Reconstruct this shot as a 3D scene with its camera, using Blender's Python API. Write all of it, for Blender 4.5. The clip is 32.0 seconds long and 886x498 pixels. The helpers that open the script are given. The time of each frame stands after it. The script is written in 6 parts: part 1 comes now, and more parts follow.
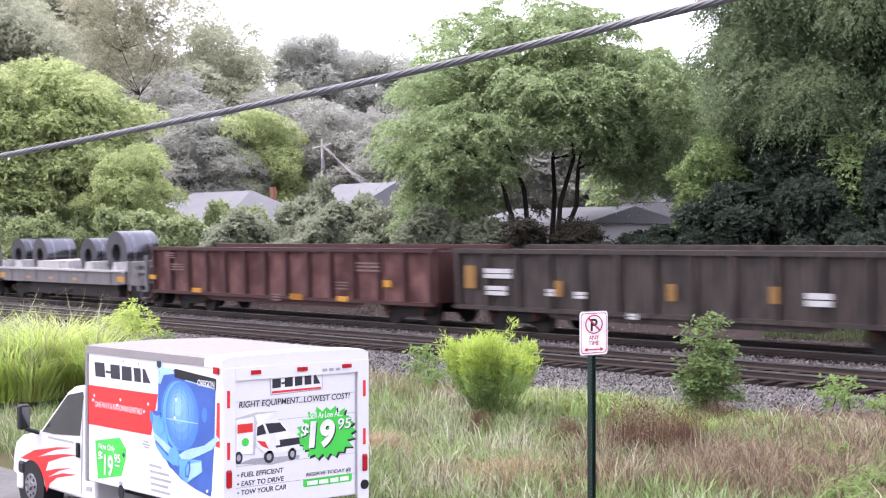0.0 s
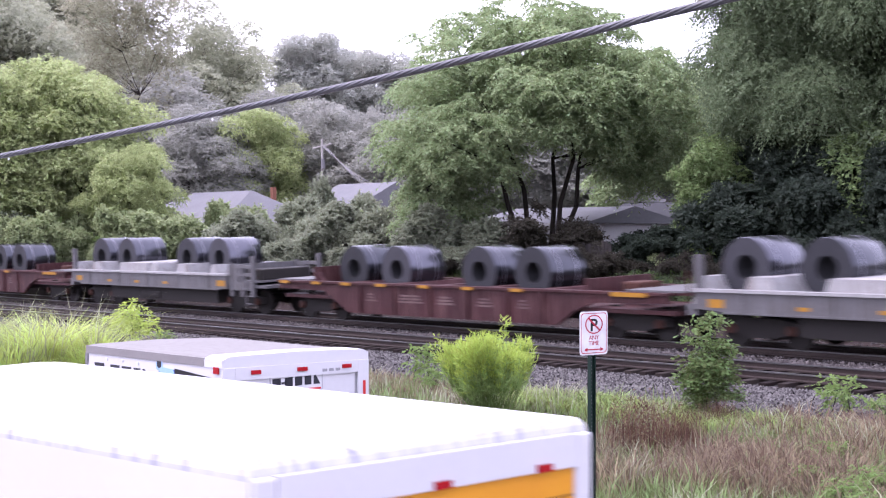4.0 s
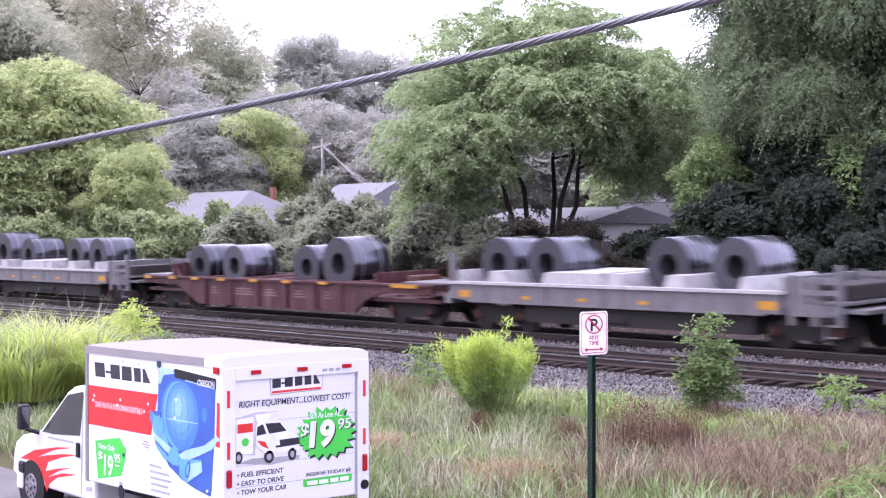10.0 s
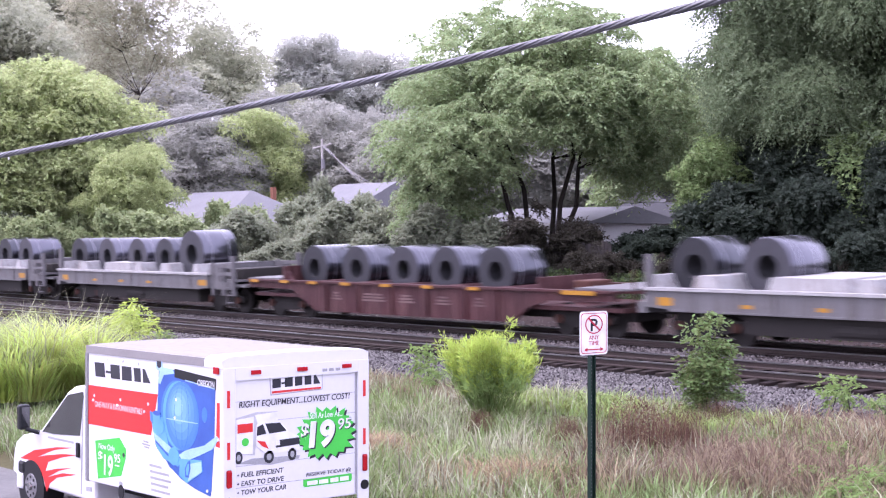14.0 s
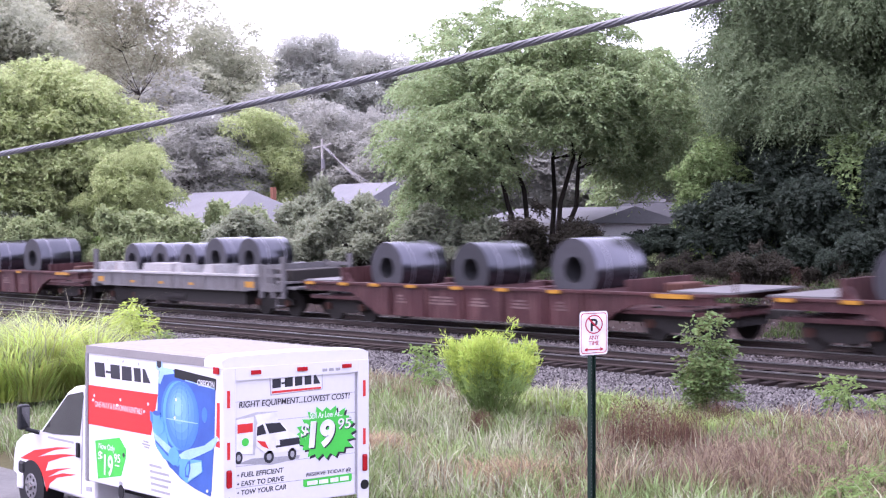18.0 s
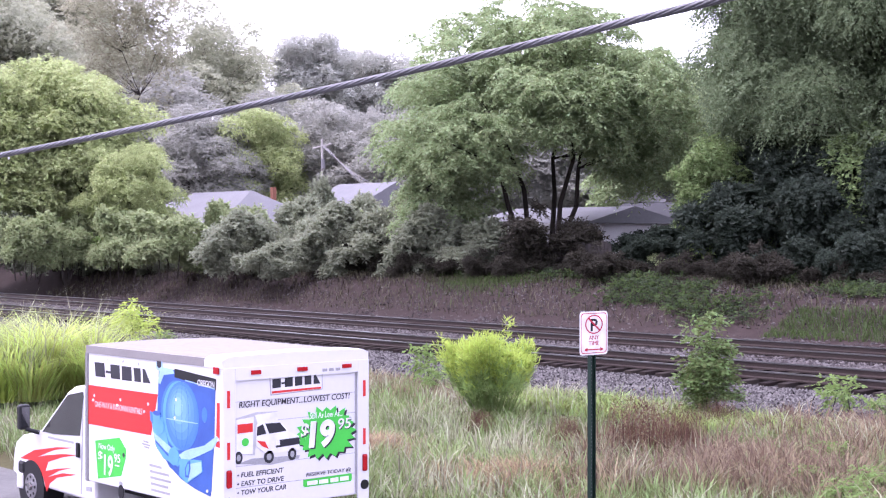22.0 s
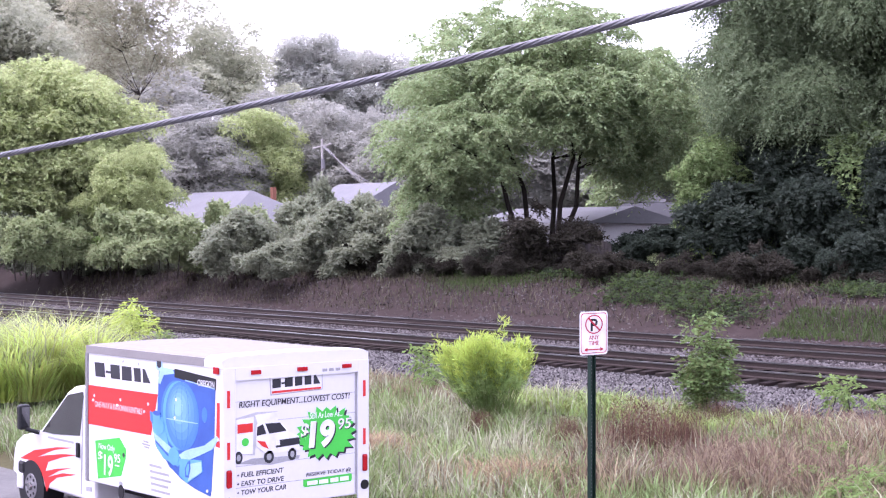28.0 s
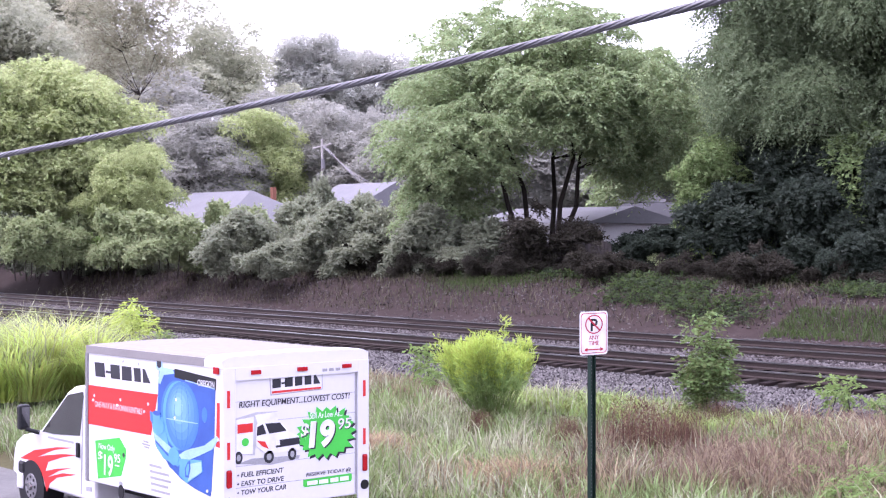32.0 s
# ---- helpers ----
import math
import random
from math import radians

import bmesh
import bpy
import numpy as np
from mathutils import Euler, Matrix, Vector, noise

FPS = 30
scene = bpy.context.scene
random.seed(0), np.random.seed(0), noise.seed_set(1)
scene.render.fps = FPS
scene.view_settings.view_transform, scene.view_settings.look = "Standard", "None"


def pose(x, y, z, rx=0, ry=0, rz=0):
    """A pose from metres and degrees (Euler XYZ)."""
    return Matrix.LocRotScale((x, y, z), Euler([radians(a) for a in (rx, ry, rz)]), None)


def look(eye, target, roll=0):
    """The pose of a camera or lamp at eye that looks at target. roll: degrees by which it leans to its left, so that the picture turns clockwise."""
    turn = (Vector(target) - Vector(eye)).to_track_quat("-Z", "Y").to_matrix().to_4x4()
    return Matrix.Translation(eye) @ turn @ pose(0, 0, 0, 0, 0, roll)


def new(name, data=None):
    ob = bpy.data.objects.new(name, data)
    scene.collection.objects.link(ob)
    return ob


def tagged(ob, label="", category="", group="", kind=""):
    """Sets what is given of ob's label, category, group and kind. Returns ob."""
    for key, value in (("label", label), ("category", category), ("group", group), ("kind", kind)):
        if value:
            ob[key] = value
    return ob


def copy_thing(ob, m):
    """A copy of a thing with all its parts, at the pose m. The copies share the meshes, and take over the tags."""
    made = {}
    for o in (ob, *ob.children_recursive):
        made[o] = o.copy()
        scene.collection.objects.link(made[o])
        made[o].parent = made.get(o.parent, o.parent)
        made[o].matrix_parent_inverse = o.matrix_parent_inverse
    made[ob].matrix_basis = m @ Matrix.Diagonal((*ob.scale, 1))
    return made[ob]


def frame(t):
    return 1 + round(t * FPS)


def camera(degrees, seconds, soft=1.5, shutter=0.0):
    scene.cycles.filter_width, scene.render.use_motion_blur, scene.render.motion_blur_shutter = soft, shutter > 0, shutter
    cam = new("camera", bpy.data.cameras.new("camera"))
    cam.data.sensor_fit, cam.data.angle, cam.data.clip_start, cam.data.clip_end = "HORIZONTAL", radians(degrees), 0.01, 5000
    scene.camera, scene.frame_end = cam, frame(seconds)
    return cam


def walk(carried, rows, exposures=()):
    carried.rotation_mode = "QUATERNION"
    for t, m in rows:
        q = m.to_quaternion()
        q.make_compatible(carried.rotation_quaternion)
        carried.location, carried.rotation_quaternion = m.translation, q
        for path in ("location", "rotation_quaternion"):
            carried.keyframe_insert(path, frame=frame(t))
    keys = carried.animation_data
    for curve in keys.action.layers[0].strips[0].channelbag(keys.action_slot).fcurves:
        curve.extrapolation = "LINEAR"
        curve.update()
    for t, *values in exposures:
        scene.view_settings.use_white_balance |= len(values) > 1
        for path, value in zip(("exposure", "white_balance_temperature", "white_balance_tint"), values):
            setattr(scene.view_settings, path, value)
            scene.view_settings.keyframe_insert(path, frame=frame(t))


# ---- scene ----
TURN = 41.61                     # the track's heading against the view axis, degrees
EYE = Vector((0, 0, 3.75))
AHEAD = Vector((-math.cos(radians(TURN)), math.sin(radians(TURN)), -16 / 2650))
cam = camera(32.96, 32.0, soft=1.2, shutter=0.5)
walk(cam, [(0, look(EYE, EYE + AHEAD)), (32, look(EYE, EYE + AHEAD))], exposures=[(0, 1.95, 6050, 22), (1.2, 1.94, 5980, 25), (2.8, 1.9, 5850, 31), (3.1, 1.81, 5800, 32), (3.5, 1.67, 5750, 32), (4.3, 1.67, 5720, 32), (5.1, 1.86, 5700, 35), (5.6, 1.94, 5700, 35), (20, 1.94, 5690, 35), (24, 1.98, 5690, 35), (32, 1.98, 5690, 35)])

# ---- world and light: bright overcast sky, soft veiled high sun from the left ----
SUN_EL, SUN_AZ = 58.0, 215.0     # azimuth counter-clockwise from +X, where the light comes from
world = bpy.data.worlds.new("world")
scene.world = world
world.use_nodes = True
wn = world.node_tree.nodes
sky = wn.new("ShaderNodeTexSky")
sky.sky_type = "NISHITA"
sky.sun_disc = False
sky.sun_elevation = radians(SUN_EL)
sky.sun_rotation = radians(90 - SUN_AZ)
sky.air_density, sky.dust_density, sky.ozone_density = 1.0, 6.0, 1.0
veil = wn.new("ShaderNodeMixRGB")
veil.inputs[0].default_value = 0.75
veil.inputs[2].default_value = (7.9, 7.8, 8.1, 1)
world.node_tree.links.new(sky.outputs[0], veil.inputs[1])
world.node_tree.links.new(veil.outputs[0], wn["Background"].inputs[0])
wn["Background"].inputs[1].default_value = 0.15

sun_data = bpy.data.lights.new("sun", "SUN")
sun_data.energy, sun_data.angle, sun_data.color = 0.9, radians(20), (1.0, 0.96, 0.9)
sun = new("sun", sun_data)
_az, _el = radians(SUN_AZ), radians(SUN_EL)
sun.matrix_world = look((0, 0, 60), (-30 * math.cos(_az) * math.cos(_el), -30 * math.sin(_az) * math.cos(_el), 60 - 30 * math.sin(_el)))


# ---- materials ----
def rgb(c):
    return (c[0], c[1], c[2], 1)


def material(name, color, rough=0.6, metal=0.0, alt=None, scale=3.0, mix=0.5, bump=0.0, bump_scale=40.0, random_value=0.0,
             island=0.0, translucent=0.0, streak=None, spec=0.22, coords="Object", fine=0.35):
    """Principled surface: two colours mixed by broad noise, fine grain, optional streaks, bump and variation from piece to piece."""
    m = bpy.data.materials.new(name)
    m.use_nodes = True
    t = m.node_tree
    n, l = t.nodes, t.links
    b = n["Principled BSDF"]
    b.inputs["Roughness"].default_value, b.inputs["Metallic"].default_value = rough, metal
    b.inputs["Specular IOR Level"].default_value = spec
    co = n.new("ShaderNodeTexCoord")
    alt = alt or tuple(v * 0.7 for v in color)

    def noise_at(sc, detail=5.0, vec=None):
        x = n.new("ShaderNodeTexNoise")
        x.inputs["Scale"].default_value, x.inputs["Detail"].default_value = sc, detail
        l.new(vec or co.outputs[coords], x.inputs["Vector"])
        return x.outputs["Fac"]

    def blend(fac, c1, c2, kind="MIX"):
        x = n.new("ShaderNodeMixRGB")
        x.blend_type = kind
        for sock, v in zip(x.inputs, (fac, c1, c2)):
            if isinstance(v, (int, float)):
                sock.default_value = v
            elif isinstance(v, tuple):
                sock.default_value = rgb(v)
            else:
                l.new(v, sock)
        return x.outputs[0]

    def ramp(v, lo, hi):
        x = n.new("ShaderNodeMapRange")
        x.inputs[1].default_value, x.inputs[2].default_value = lo, hi
        l.new(v, x.inputs[0])
        return x.outputs[0]

    out = blend(ramp(noise_at(scale), 0.5 - mix / 2, 0.5 + mix / 2), color, alt)
    grain = ramp(noise_at(scale * 14, 3.0), 0.3, 0.7)
    out = blend(fine, out, blend(grain, tuple(v * 0.72 for v in color), tuple(min(1, v * 1.22) for v in color)))
    if streak:
        mp = n.new("ShaderNodeMapping")
        mp.inputs["Scale"].default_value = (6, 6, 0.5)
        l.new(co.outputs[coords], mp.inputs["Vector"])
        out = blend(ramp(noise_at(1.6, 6.0, mp.outputs[0]), 0.48, 0.72), out, streak)
    if random_value or island:
        src = n.new("ShaderNodeNewGeometry").outputs["Random Per Island"] if island else n.new("ShaderNodeObjectInfo").outputs["Random"]
        k = island or random_value
        hsv = n.new("ShaderNodeHueSaturation")
        mr = n.new("ShaderNodeMapRange")
        mr.inputs[3].default_value, mr.inputs[4].default_value = 1 - k, 1 + k
        l.new(src, mr.inputs[0])
        l.new(mr.outputs[0], hsv.inputs["Value"])
        hu = n.new("ShaderNodeMapRange")
        hu.inputs[3].default_value, hu.inputs[4].default_value = 0.5 - k * 0.06, 0.5 + k * 0.06
        l.new(src, hu.inputs[0])
        l.new(hu.outputs[0], hsv.inputs["Hue"])
        l.new(out, hsv.inputs["Color"])
        out = hsv.outputs[0]
    l.new(out, b.inputs["Base Color"])
    if bump:
        bp = n.new("ShaderNodeBump")
        bp.inputs["Strength"].default_value, bp.inputs["Distance"].default_value = bump, 0.02
        l.new(noise_at(bump_scale, 4.0), bp.inputs["Height"])
        l.new(bp.outputs[0], b.inputs["Normal"])
    if translucent:
        tr = n.new("ShaderNodeBsdfTranslucent")
        l.new(out, tr.inputs["Color"])
        mx = n.new("ShaderNodeMixShader")
        mx.inputs[0].default_value = translucent
        l.new(b.outputs[0], mx.inputs[1])
        l.new(tr.outputs[0], mx.inputs[2])
        l.new(mx.outputs[0], n["Material Output"].inputs["Surface"])
    return m


def leaf(name, c, alt, k=0.2, tr=0.5, spec=0.1, rough=0.55):
    return material(name, c, rough, alt=alt, scale=0.35, mix=0.4, island=k, translucent=tr, spec=spec)


M = {}
M["asphalt"] = material("asphalt", (0.115, 0.112, 0.109), 0.9, alt=(0.08, 0.078, 0.076), scale=0.6, bump=0.4, bump_scale=90, spec=0.05)
M["soil"] = material("soil", (0.06, 0.06, 0.028), 0.95, alt=(0.05, 0.037, 0.023), scale=0.5, bump=0.6, bump_scale=14, spec=0.05)
# brown earth, darkened in its colour for shade of the overhanging canopy
M["bank"] = material("shaded_bank_earth", (0.025, 0.0185, 0.0172), 0.95, alt=(0.044, 0.033, 0.03), scale=2.4, bump=0.8, bump_scale=9, spec=0.05)
M["ballast_bed"] = material("ballast_bed", (0.0936, 0.0864, 0.085), 0.95, alt=(0.0576, 0.054, 0.0518), scale=2.5, bump=1.0, bump_scale=22, spec=0.05)
# oily ballast, its colour also darkened for the shadow under the train
M["oily_shaded_bed"] = material("oily_shaded_ballast", (0.021, 0.018, 0.017), 0.95, alt=(0.0135, 0.0118, 0.011), scale=2.5, bump=1.0, bump_scale=22, spec=0.05)
M["stone"] = material("ballast_stone", (0.098, 0.091, 0.088), 0.9, alt=(0.042, 0.038, 0.037), scale=1.2, island=0.95, spec=0.08)
M["bank_stone"] = material("dusty_stone", (0.075, 0.067, 0.066), 0.95, alt=(0.04, 0.034, 0.031), scale=1.2, island=0.7, spec=0.05)
M["grey_stone"] = material("grimy_stone", (0.085, 0.076, 0.074), 0.95, alt=(0.05, 0.044, 0.042), scale=1.2, island=0.65, spec=0.05)
M["rail"] = material("rail_steel", (0.036, 0.0252, 0.0216), 0.7, 0.2, alt=(0.023, 0.0173, 0.0158), scale=2)
M["railhead"] = material("polished_railhead", (0.245, 0.238, 0.238), 0.28, 0.9, scale=3)
M["tie"] = material("creosoted_tie", (0.02, 0.0155, 0.014), 0.9, alt=(0.032, 0.026, 0.023), scale=3, random_value=0.35, bump=0.5, spec=0.05)
M["white_paint"] = material("white_truck_paint", (0.48, 0.475, 0.49), 0.32, alt=(0.45, 0.445, 0.46), scale=1.1, fine=0.05, spec=0.2)
M["roof_grey"] = material("fiberglass_roof", (0.175, 0.168, 0.16), 0.9, alt=(0.19, 0.182, 0.174), scale=0.8, streak=(0.155, 0.147, 0.139), spec=0.08, fine=0.12)
M["rail_alu"] = material("pale_aluminium", (0.2, 0.188, 0.185), 0.6, 0.2, alt=(0.165, 0.155, 0.15), scale=2, fine=0.15)
M["cab_glass"] = material("cab_side_glass", (0.045, 0.048, 0.043), 0.06, alt=(0.02, 0.021, 0.02), scale=2.2, mix=0.3, spec=0.7)
M["alu"] = material("aluminium_rail", (0.2, 0.195, 0.2), 0.6, 0.6, alt=(0.16, 0.155, 0.16), scale=2)
M["red"] = material("red_vinyl", (0.446, 0.0252, 0.0216), 0.4, alt=(0.396, 0.0216, 0.0216), scale=2, fine=0.1)
M["black"] = material("black_vinyl", (0.012, 0.012, 0.014), 0.45, scale=2, fine=0.1, alt=(0.01, 0.01, 0.011), spec=0.15)
M["rubber"] = material("rubber", (0.013, 0.013, 0.014), 0.75, scale=4, spec=0.15)
M["blue"] = material("blue_vinyl", (0.0396, 0.0936, 0.302), 0.4, alt=(0.0252, 0.0576, 0.216), scale=3, fine=0.1)
M["sky_blue"] = material("light_blue_vinyl", (0.0936, 0.259, 0.518), 0.35, alt=(0.0648, 0.194, 0.446), scale=5, fine=0.1)
M["pale_blue"] = material("pale_blue_vinyl", (0.259, 0.403, 0.59), 0.4, scale=5)
M["green"] = material("green_vinyl", (0.0432, 0.396, 0.0504), 0.4, alt=(0.036, 0.346, 0.0432), scale=3, fine=0.1)
M["grey_vinyl"] = material("grey_vinyl", (0.259, 0.259, 0.274), 0.5, scale=3)
M["mark_dark"] = material("charcoal_vinyl", (0.0216, 0.0216, 0.0288), 0.45, scale=2, fine=0.1)
M["globe_low"] = material("mid_blue_vinyl", (0.0504, 0.144, 0.374), 0.35, alt=(0.036, 0.108, 0.324), scale=5)
for _i, _c in enumerate(((0.055, 0.15, 0.4), (0.072, 0.185, 0.44), (0.095, 0.225, 0.48), (0.13, 0.275, 0.52), (0.18, 0.34, 0.57))):
    M["globe_%d" % _i] = material("globe_blue", _c, 0.35, scale=5, alt=tuple(v * 0.85 for v in _c), fine=0.1)
M["picture_grey"] = material("pale_grey_vinyl", (0.36, 0.36, 0.374), 0.4, scale=4)
M["tail_red"] = material("red_lens", (0.302, 0.0108, 0.0144), 0.2, scale=3)
M["amber"] = material("orange_door_vinyl", (0.54, 0.238, 0.0144), 0.4, alt=(0.504, 0.209, 0.0144), scale=2, fine=0.1)
M["chrome"] = material("chrome", (0.432, 0.432, 0.432), 0.18, 0.95, scale=3)
M["glass"] = material("dark_glass", (0.0144, 0.0158, 0.018), 0.06, scale=3, spec=0.8)
M["post_green"] = material("green_post_paint", (0.007, 0.018, 0.013), 0.5, alt=(0.01, 0.02, 0.015), scale=6, spec=0.15)
M["sign_white"] = material("sign_sheeting", (0.58, 0.58, 0.59), 0.4, scale=5, fine=0.1)
M["sign_red"] = material("sign_red_ink", (0.36, 0.0216, 0.0432), 0.4, scale=5)
M["cable"] = material("aluminium_strand", (0.12, 0.121, 0.128), 0.4, 0.6, alt=(0.05, 0.051, 0.054), scale=8)
M["car_grey"] = material("grey_car_paint", (0.104, 0.101, 0.104), 0.6, alt=(0.074, 0.071, 0.072), scale=0.8, streak=(0.056, 0.048, 0.044))
M["car_white"] = material("white_trough_paint", (0.27, 0.267, 0.264), 0.6, alt=(0.2, 0.195, 0.19), scale=1.0, streak=(0.15, 0.13, 0.12))
M["car_red"] = material("oxide_red_car_paint", (0.038, 0.009, 0.0105), 0.65, alt=(0.02, 0.006, 0.007), scale=0.9, mix=0.3, streak=(0.085, 0.042, 0.038))
M["gon_brown"] = material("brown_gondola_paint", (0.028, 0.0085, 0.0085), 0.7, alt=(0.02, 0.0075, 0.0072), scale=0.6, streak=(0.04, 0.016, 0.014))
M["gon_panel"] = material("dusty_brown_panel", (0.034, 0.0095, 0.009), 0.8, alt=(0.12, 0.058, 0.05), scale=1.1, mix=0.2, streak=(0.02, 0.01, 0.01))
M["gon_dark"] = material("dark_gondola_paint", (0.021, 0.016, 0.0145), 0.75, alt=(0.009, 0.0075, 0.007), scale=1.1, mix=0.25, streak=(0.06, 0.046, 0.039))
M["rust"] = material("rusted_steel", (0.0432, 0.0158, 0.0115), 0.85, alt=(0.0612, 0.0274, 0.018), scale=2)
M["grime"] = material("truck_grime", (0.018, 0.016, 0.015), 0.85, alt=(0.0202, 0.0173, 0.0158), scale=2)
M["yellow"] = material("yellow_reflector", (0.3, 0.145, 0.012), 0.5, scale=3)
M["pale_mark"] = material("worn_white_lettering", (0.12, 0.08, 0.074), 0.7, alt=(0.04, 0.02, 0.02), scale=4, mix=0.3)
M["coil"] = material("steel_coil", (0.088, 0.089, 0.104), 0.24, 0.9, alt=(0.058, 0.059, 0.07), scale=1.5, random_value=0.3)
M["coil_end"] = material("coil_end_laps", (0.038, 0.038, 0.043), 0.55, 0.4, alt=(0.024, 0.024, 0.028), scale=3, random_value=0.3)
M["coil_dark"] = material("coil_bore", (0.024, 0.024, 0.026), 0.8, scale=3)
M["strap"] = material("steel_strap", (0.216, 0.216, 0.238), 0.4, 0.7, scale=3)
M["bark"] = material("bark", (0.0288, 0.023, 0.0194), 0.95, alt=(0.018, 0.0144, 0.0122), scale=4, bump=0.8, bump_scale=20)
M["fence"] = material("weathered_board", (0.034, 0.029, 0.027), 0.9, alt=(0.02, 0.018, 0.017), scale=3, random_value=0.3)
M["shingle"] = material("grey_shingles", (0.14, 0.139, 0.146), 0.9, alt=(0.105, 0.104, 0.11), scale=1.2, random_value=0.15)
M["dark_roof"] = material("dark_shingles", (0.036, 0.036, 0.039), 0.9, alt=(0.026, 0.026, 0.029), scale=1.5)
M["siding"] = material("white_siding", (0.432, 0.432, 0.432), 0.7, alt=(0.446, 0.446, 0.454), scale=1)
M["siding_brown"] = material("brown_gable", (0.0936, 0.0432, 0.036), 0.8, scale=2)
M["chimney"] = material("chimney_brick", (0.2, 0.085, 0.055), 0.9, scale=5)
M["pole"] = material("weathered_pole", (0.36, 0.34, 0.32), 0.9, scale=4)
# yellow-green leaves, paled to carry the haze at the left
M["lf_light"] = leaf("leaves_light_hazed", (0.4, 0.455, 0.21), (0.3, 0.35, 0.165), 0.22)
M["lf_mid"] = leaf("leaves_mid", (0.295, 0.365, 0.185), (0.205, 0.265, 0.13), 0.25, 0.5, 0.15, 0.5)
M["lf_dark"] = leaf("leaves_dark", (0.155, 0.2, 0.108), (0.11, 0.145, 0.078))
# understorey leaves, lifted towards grey to stand for haze
M["lf_understorey"] = leaf("leaves_understorey_hazed", (0.26, 0.285, 0.195), (0.175, 0.19, 0.135))
M["lf_sapling"] = leaf("leaves_sapling", (0.125, 0.17, 0.06), (0.085, 0.125, 0.042), 0.45)
# shade of the tall trees is put into this very dark leaf colour
M["lf_tree_shade"] = leaf("leaves_tree_shade", (0.044, 0.058, 0.042), (0.026, 0.035, 0.026))
# murky shade along the brow is painted as near-black leaves
M["lf_dim"] = leaf("leaves_brow_shade", (0.05, 0.046, 0.034), (0.032, 0.028, 0.023), 0.35)
M["lf_hedge"] = leaf("leaves_hedge", (0.29, 0.34, 0.17), (0.21, 0.25, 0.125))
# haze over the hill is put into these three pale leaf colours
M["lf_far"] = leaf("leaves_far_hazed", (0.39, 0.405, 0.29), (0.33, 0.34, 0.25), 0.1)
M["lf_foot"] = leaf("leaves_foot_hazed", (0.34, 0.345, 0.3), (0.29, 0.29, 0.26), 0.1)
M["lf_farther"] = leaf("leaves_farther_hazed", (0.43, 0.44, 0.385), (0.38, 0.39, 0.345), 0.1)
M["lf_olive"] = leaf("leaves_olive_brown", (0.32, 0.32, 0.22), (0.25, 0.24, 0.17), 0.2)
M["lf_young"] = leaf("leaves_young_tree", (0.2, 0.27, 0.11), (0.145, 0.2, 0.08), 0.25)
M["lf_lime"] = leaf("leaves_lime", (0.38, 0.47, 0.1), (0.28, 0.38, 0.07))
M["lf_plume"] = leaf("leaves_plume", (0.26, 0.36, 0.12), (0.2, 0.29, 0.09))
M["lf_fresh"] = leaf("leaves_fresh", (0.17, 0.245, 0.075), (0.12, 0.18, 0.055))
M["lf_cover_dull"] = leaf("leaves_dull_cover", (0.05, 0.068, 0.032), (0.032, 0.045, 0.023))
M["lf_cover"] = leaf("leaves_ground_cover", (0.068, 0.1, 0.032), (0.045, 0.07, 0.024))
M["grass_green"] = leaf("grass_green", (0.185, 0.235, 0.09), (0.135, 0.18, 0.07), 0.5, 0.4)
M["grass_pale"] = leaf("grass_pale", (0.295, 0.295, 0.195), (0.22, 0.225, 0.145), 0.5, 0.4)
M["grass_tan"] = leaf("grass_tan", (0.215, 0.165, 0.108), (0.15, 0.115, 0.075), 0.5, 0.4)
M["grass_dry"] = leaf("grass_dry", (0.175, 0.122, 0.086), (0.12, 0.084, 0.06), 0.5, 0.4)
M["grass_rust"] = leaf("grass_rust", (0.3, 0.222, 0.135), (0.22, 0.16, 0.1), 0.5, 0.4)
M["weed_green"] = leaf("low_green_weeds", (0.29, 0.36, 0.12), (0.21, 0.27, 0.09), 0.45)
M["bank_weed"] = leaf("bank_weeds", (0.075, 0.07, 0.042), (0.05, 0.04, 0.03), 0.6, 0.3)
M["weed_brown"] = leaf("weeds_brown", (0.115, 0.064, 0.043), (0.07, 0.04, 0.028), 0.5, 0.15)


# ---- mesh helpers ----
def link(ob, parent):
    if parent:
        ob.parent = parent
    return ob


def part(name, bm, mat, parent=None, label="", smooth=False):
    """Links a bmesh as one mesh object under a thing or a part."""
    me = bpy.data.meshes.new(name)
    bm.normal_update()
    bm.to_mesh(me)
    bm.free()
    me.materials.append(M[mat] if isinstance(mat, str) else mat)
    if smooth:
        me.polygons.foreach_set("use_smooth", [True] * len(me.polygons))
    ob = link(new(name, me), parent)
    if label:
        tagged(ob, label)
    return ob


def mesh_part(name, verts, faces, mat, parent=None, label="", smooth=False):
    me = bpy.data.meshes.new(name)
    me.from_pydata(verts, [], faces)
    me.materials.append(M[mat] if isinstance(mat, str) else mat)
    if smooth:
        me.polygons.foreach_set("use_smooth", [True] * len(me.polygons))
    ob = link(new(name, me), parent)
    if label:
        tagged(ob, label)
    return ob


def thing(name, m, label, category, group="", kind=""):
    ob = tagged(new(name), label, category, group, kind)
    ob.empty_display_size = 0.2
    ob.matrix_world = m
    return ob


